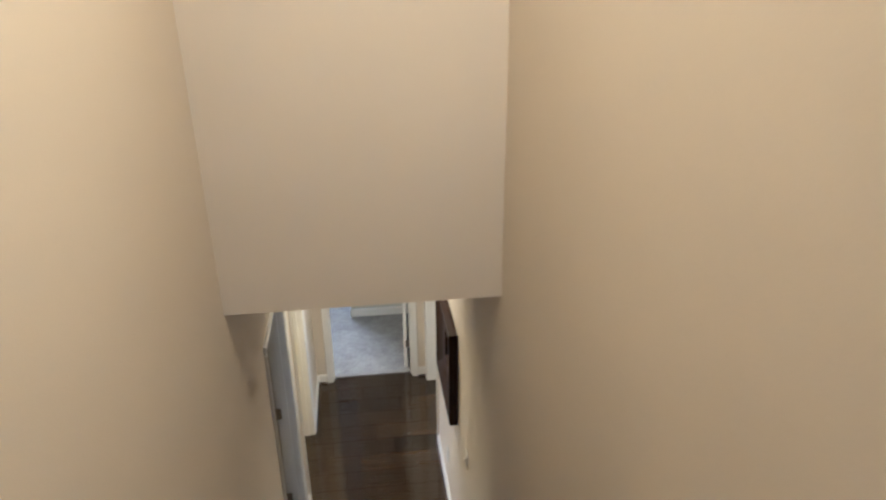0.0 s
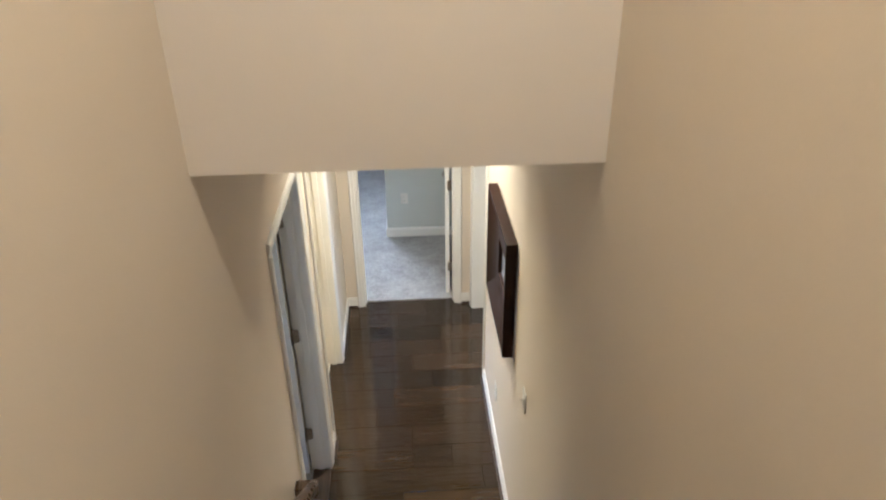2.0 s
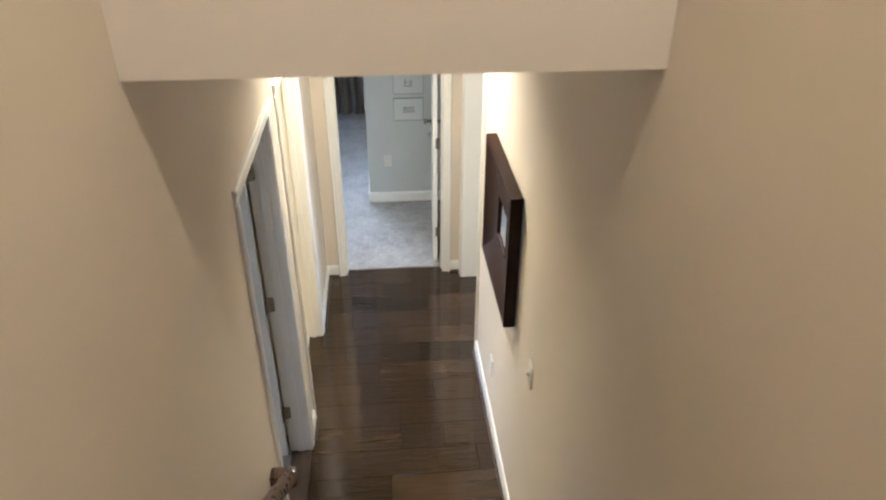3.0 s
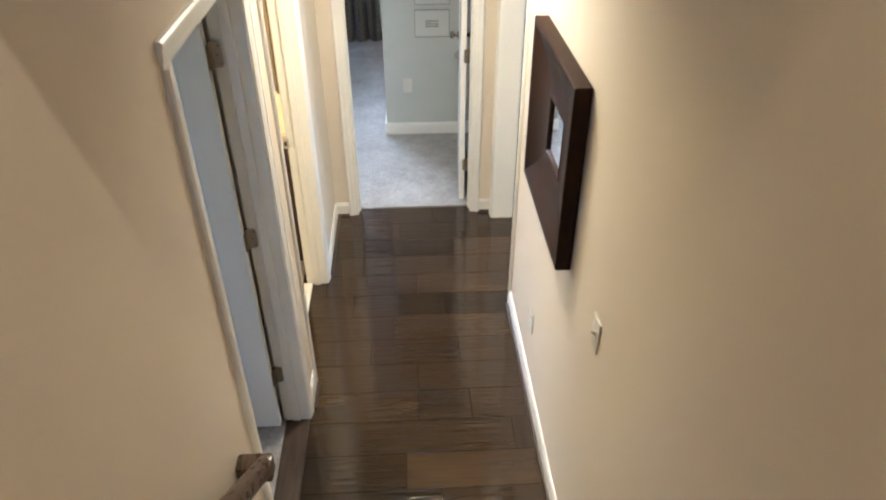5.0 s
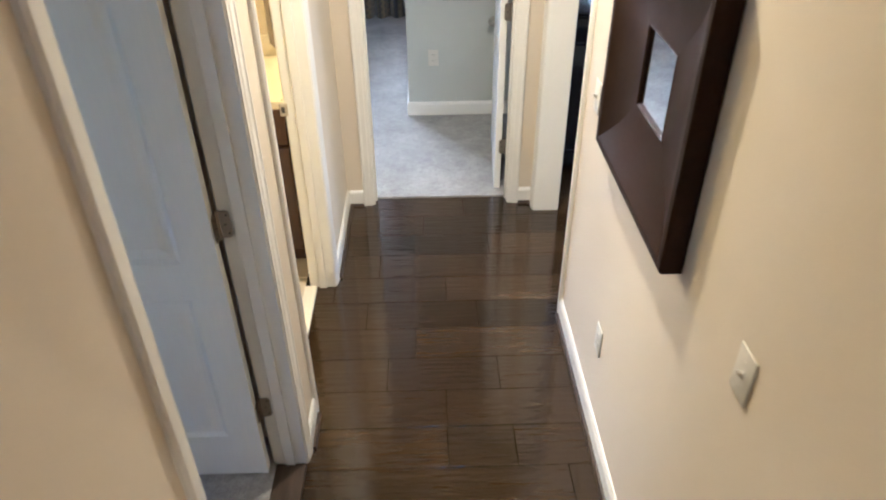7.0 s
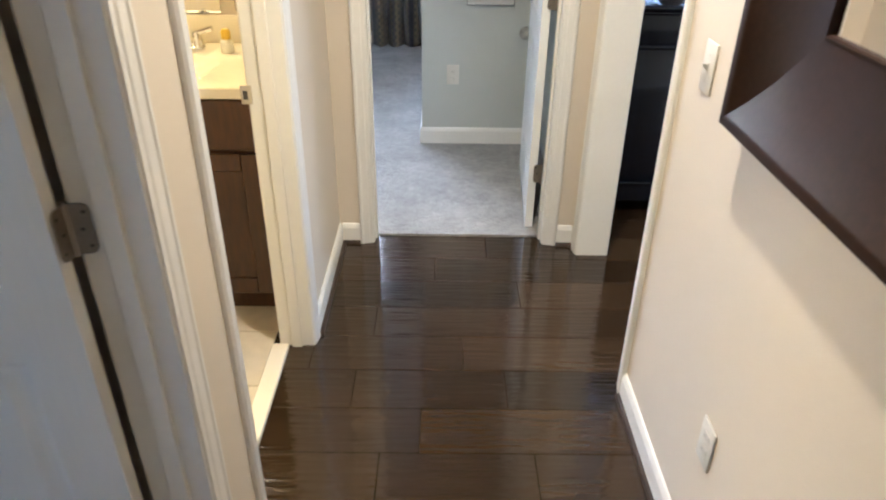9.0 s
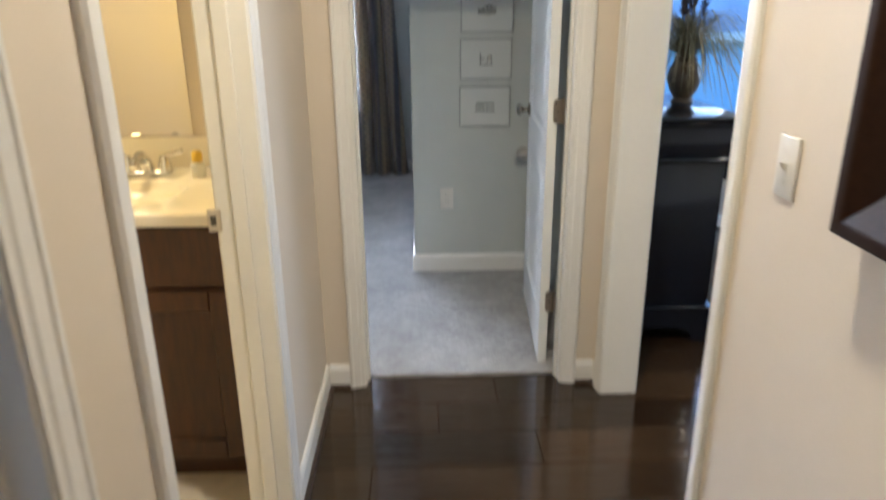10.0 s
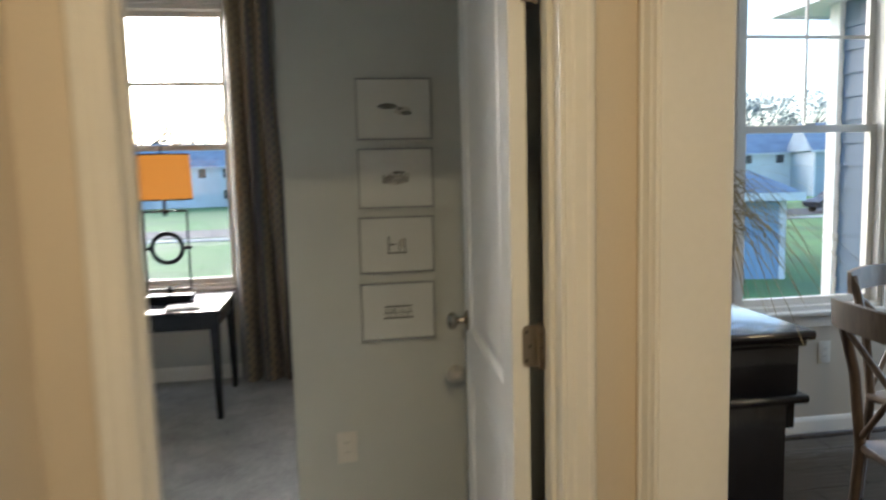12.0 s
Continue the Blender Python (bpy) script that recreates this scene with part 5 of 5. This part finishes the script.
wing = thing("house_wing", "slate-blue sided wing with white corner board", "house wing", (3.44, 9.20, GROUND), kind="structure")
part("core", boxes((0.03, 1.2, -1.10, 0.0, 0, 4.52)), SIDING_SLATE, wing)
part("corner_board", boxes((-0.012, 0.075, -0.09, 0.012, 0, 4.52), bevel=0.004), SIDING_WHITE, wing)
part("soffit", boxes((-0.22, 1.2, -1.10, 0.35, 4.52, 4.55)), SIDING_WHITE, wing)
part("fascia", boxes((-0.24, -0.22, -1.10, 0.35, 4.50, 4.70), (-0.22, 1.2, 0.35, 0.37, 4.50, 4.70)), SIDING_WHITE, wing)
part("roof", prism(bmesh.new(), [(-0.22, 4.55), (1.2, 4.55), (1.2, 5.15)], (0, -1.10, 0), (0, 0.35, 0), (1, 0, 0), (0, 0, 1)), ROOFING, wing, "grey shingle roof")


def house(at, turn, w, d, h, rh, walls, label, gable=False, floors=1, openings=True):
    """A house with hipped or gabled roof, eaves, corner boards, windows and a door."""
    ob = thing("neighbour_house", label, "house", at, "houses across the lawn", turn=turn)
    part("wall", boxes((-w / 2, w / 2, -d / 2, d / 2, 0, h)), walls, ob)
    e = 0.45
    bm = bmesh.new()
    base = [bm.verts.new((x, y, h)) for x, y in ((-w / 2 - e, -d / 2 - e), (w / 2 + e, -d / 2 - e), (w / 2 + e, d / 2 + e), (-w / 2 - e, d / 2 + e))]
    inset = 0 if gable else d / 2
    r0, r1 = bm.verts.new((-w / 2 - e + inset, 0, h + rh)), bm.verts.new((w / 2 + e - inset, 0, h + rh))
    for f in ((base[0], base[1], r1, r0), (base[2], base[3], r0, r1), (base[1], base[2], r1), (base[3], base[0], r0), base[::-1]):
        bm.faces.new(f)
    part("roof", bm, ROOFING, ob, "grey shingle roof")
    part("fascia", boxes((-w / 2 - e - 0.02, w / 2 + e + 0.02, -d / 2 - e - 0.03, -d / 2 - e, h - 0.22, h + 0.02)), SIDING_WHITE, ob, "white fascia")
    for s in (-1, 1):
        part("corner_board", boxes((s * w / 2 - 0.09, s * w / 2 + 0.09, -d / 2 - 0.04, -d / 2 - 0.001, 0, h - 0.22)), SIDING_WHITE, ob)
    n = max(2, int(w / 3))
    for k in range(floors if openings else 0):
        for i in range(n):
            x, z = -w / 2 + w * (i + 0.5) / n, 0.9 + 2.8 * k
            if i == n // 2 and k == 0:
                part("door", boxes((x - 0.48, x + 0.48, -d / 2 - 0.06, -d / 2 - 0.002, 0.1, 2.15), bevel=0.01), SIDING_WHITE, ob)
                continue
            wn2 = part("window", boxes((x - 0.55, x - 0.45, -d / 2 - 0.06, -d / 2 - 0.002, z, z + 1.4), (x + 0.45, x + 0.55, -d / 2 - 0.06, -d / 2 - 0.002, z, z + 1.4),
                                       (x - 0.45, x + 0.45, -d / 2 - 0.06, -d / 2 - 0.002, z + 1.3, z + 1.4), (x - 0.45, x + 0.45, -d / 2 - 0.06, -d / 2 - 0.002, z, z + 0.1)), SIDING_WHITE, ob)
            part("pane", boxes((x - 0.45, x + 0.45, -d / 2 - 0.02, -d / 2 - 0.003, z + 0.1, z + 1.3)), DARKPANE, wn2)
    return ob


def polar(az, dist):
    return (-0.1 + dist * math.sin(radians(az)), 4.4 + dist * math.cos(radians(az)), GROUND)


house(polar(24.4, 26), -14, 7.4, 7.0, 2.62, 2.1, SIDING_BLUE, "low slate-blue house with hipped roof", openings=False)
ac = thing("air_conditioner", "pale grey outdoor air conditioner beside the house", "air conditioner", polar(29.4, 20.8), turn=-20)
part("housing", boxes((-0.42, 0.42, -0.42, 0.42, 0.06, 0.78), bevel=0.03, seg=2), SIDING_GREY, ac, smooth=True)
part("base_pad", boxes((-0.5, 0.5, -0.5, 0.5, 0.0, 0.06), bevel=0.01), CONCRETE, ac)
for k in range(9):
    part("louvre", boxes((-0.36, 0.36, -0.432, -0.418, 0.14 + k * 0.065, 0.165 + k * 0.065)), ROOFING, ac)
part("fan_guard", lathe(bmesh.new(), [(0.06, 0.80), (0.30, 0.80), (0.34, 0.781)], seg=20), BLACKIRON, ac, smooth=True)
house(polar(16.5, 30), -6, 11.5, 9.0, 4.6, 4.6, SIDING_BLUE, "tall slate-blue house with steep roof")
for az, dist, w, h, m in ((34.0, 98, 11, 5.0, SIDING_WHITE), (39.5, 92, 11, 5.0, SIDING_GREY), (45, 104, 12, 5.2, SIDING_WHITE), (51, 110, 12, 5.2, SIDING_GREY), (-3.5, 92, 12, 5.0, SIDING_GREY), (-10.5, 100, 12, 5.2, SIDING_WHITE),
                          (-18, 98, 12, 5.2, SIDING_GREY), (5, 105, 12, 5.2, SIDING_WHITE), (12, 110, 12, 5.2, SIDING_GREY)):
    house(polar(az, dist), -az * 0.5, w, 9, h, 3.2, m, "two-storey house with shingle roof across the street", True, 2)


def car(at, turn):
    ob = thing("parked_car", "dark car parked at the kerb", "car", at, turn=turn)
    side = [(-2.15, 0.35), (-2.2, 0.75), (-1.9, 0.92), (-1.1, 1.0), (-0.55, 1.42), (0.75, 1.45), (1.45, 1.02), (2.1, 0.92), (2.2, 0.6), (2.15, 0.35)]
    part("body", prism(bmesh.new(), side, (0, -0.86, 0), (0, 0.86, 0), (1, 0, 0), (0, 0, 1)), CARPAINT, ob)
    for s in (-1, 1):
        part("window", prism(bmesh.new(), [(-0.95, 1.03), (-0.5, 1.36), (0.7, 1.39), (1.25, 1.04)], (0, s * 0.862, 0), (0, s * 0.868, 0), (1, 0, 0), (0, 0, 1)), CARGLASS, ob)
        for x in (-1.35, 1.35):
            wl = part("wheel", tube(bmesh.new(), (x, s * 0.70, 0.33), (x, s * 0.89, 0.33), 0.33, seg=20), RUBBER, ob)
            part("rim", tube(bmesh.new(), (x, s * 0.885, 0.33), (x, s * 0.90, 0.33), 0.21, seg=16), NICKEL, wl)


car((36.6, 50.6, GROUND + 0.02), 4)


def tree(at, h, seed):
    rnd = random.Random(seed)
    ob = thing("tree", "leafy tree on the skyline", "tree", at, "trees on the skyline")
    bm = tube(bmesh.new(), (0, 0, 0), (0, 0, h * 0.6), h * 0.03, h * 0.012, 8)
    tips = []
    for k in range(9):
        a = k * 2.4 + rnd.random()
        z = h * rnd.uniform(0.3, 0.6)
        p = Vector((math.cos(a) * h * 0.28, math.sin(a) * h * 0.28, z + h * rnd.uniform(0.1, 0.35)))
        tube(bm, (0, 0, z), p, h * 0.012, h * 0.003, 6)
        tips.append(p)
    part("trunk", bm, BARK, ob)
    tips.append(Vector((0, 0, h * 0.85)))
    bm = bmesh.new()
    for k in range(1500):
        c = tips[k % len(tips)] + Vector((rnd.gauss(0, 1), rnd.gauss(0, 1), rnd.gauss(0, 0.8))) * h * 0.085
        q = Euler((rnd.uniform(0, 6), rnd.uniform(0, 6), 0)).to_quaternion()
        r = h * rnd.uniform(0.008, 0.020)
        bm.faces.new([bm.verts.new(c + q @ Vector(p) * r) for p in ((-1, 0, 0.1), (0, -0.6, 0), (1, 0, 0.1), (0, 0.6, -0.1))])
    part("crown", bm, FOLIAGE, ob)
    return ob


rt = random.Random(2)
for k in range(26):
    az = -20 + k * 3.0 + rt.uniform(-1, 1)
    tree(polar(az, rt.uniform(125, 165)), rt.uniform(12, 19), k)

# ---- small repeated pieces ----
lap = mesh_of("siding_board", prism(bmesh.new(), [(0, 0), (-0.016, 0), (-0.004, 0.155), (0, 0.155)], (0.03, -1.10, 0), (0.03, -0.10, 0), (1, 0, 0), (0, 0, 1)), SIDING_SLATE)
for i in range(29):
    s = new("siding_board", lap)
    s.parent, s.location = wing, (0, 0, i * 0.155)

# bath floor tiles
for i in range(7):
    for j in range(6):
        x1, y0 = -0.690 - i * 0.305, BATH_Y0 + 0.002 + j * 0.305
        y1 = min(y0 + 0.301, BATH_Y1 - 0.002)
        if y1 - y0 > 0.05 and x1 - 0.301 > BATH_X:
            part("tile", boxes((x1 - 0.301, x1, y0, y1, -0.003, 0.004), bevel=0.0015), TILE, bath_floor)

# hall planks: a row's far joints from left to right, tone by tone (d dark, m mid, l light)
PITCH, ROW0 = 0.1925, 4.690
ROWS = {
    6: ((0.126,), "md"), 5: ((-0.105,), "md"), 4: ((0.241,), "dl"), 3: ((-0.33,), "mm"), 2: ((0.003,), "ml"), 1: ((-0.372, 0.144), "mmd"),
    0: ((-0.140,), "ml"), -1: ((-0.261, 0.207), "mmm"), -2: ((-0.018,), "mm"), -3: ((-0.02, 0.237), "mdm"), -4: ((0.42,), "mm"), -5: ((-0.082,), "ml"), -6: ((0.067,), "dm"),
    -7: ((-0.2,), "md"), -8: ((0.3,), "mm"),
}
TONE = {"d": PLANK_DARK, "m": PLANK_MID, "l": PLANK_LIGHT}


def plank(x0, x1, y0, y1, tone):
    g = 0.0008
    return part("plank", boxes((x0 + g, x1 - g, y0 + g, y1 - g, -0.008, 0.0), bevel=0.0013), TONE[tone], floor)


def in_opening(y0, y1):
    return y0 > DI0 - 0.02 and y1 < DI1 + 0.02


for k, (joints, tones) in ROWS.items():
    y0, y1 = ROW0 + k * PITCH, ROW0 + (k + 1) * PITCH + (0.012 if k == 6 else 0)
    left = -0.630 if BA0 < y0 and y1 < BA1 + 0.01 else LX
    edges = (left, *joints, 1.45 if in_opening(y0, y1) else RX)
    for a, b, tn in zip(edges, edges[1:], tones):
        plank(a, b, y0, y1, tn)
part("reducer_strip", boxes((-0.652, LX - 0.001, CL0 + 0.017, CL1 - 0.017, -0.008, 0.008), bevel=0.003), SHOE, floor, "dark wood reducer strip at the side room carpet")
for y0, y1 in ((DI0 + 0.016, ROW0 + 2 * PITCH), (ROW0 + 6 * PITCH, DI1 - 0.016)):
    plank(RX, RX2, y0, y1, "m")
plank(-0.630, LX, BA0 + 0.0165, ROW0 - PITCH, "m")
plank(-0.630, LX, ROW0 + 2 * PITCH, BA1 - 0.0165, "m")
rp = random.Random(4)
for k in range(-11, 17):
    y0, y1 = ROW0 + k * PITCH, min(ROW0 + (k + 1) * PITCH, DIN_Y)
    x = 1.45 if in_opening(y0, y1) else RX2
    while x < DIN_X - 0.01 and y1 > y0:
        b = min(DIN_X, x + rp.uniform(0.6, 1.7))
        plank(x, b, y0, y1, rp.choice("dmmml"))
        x = b
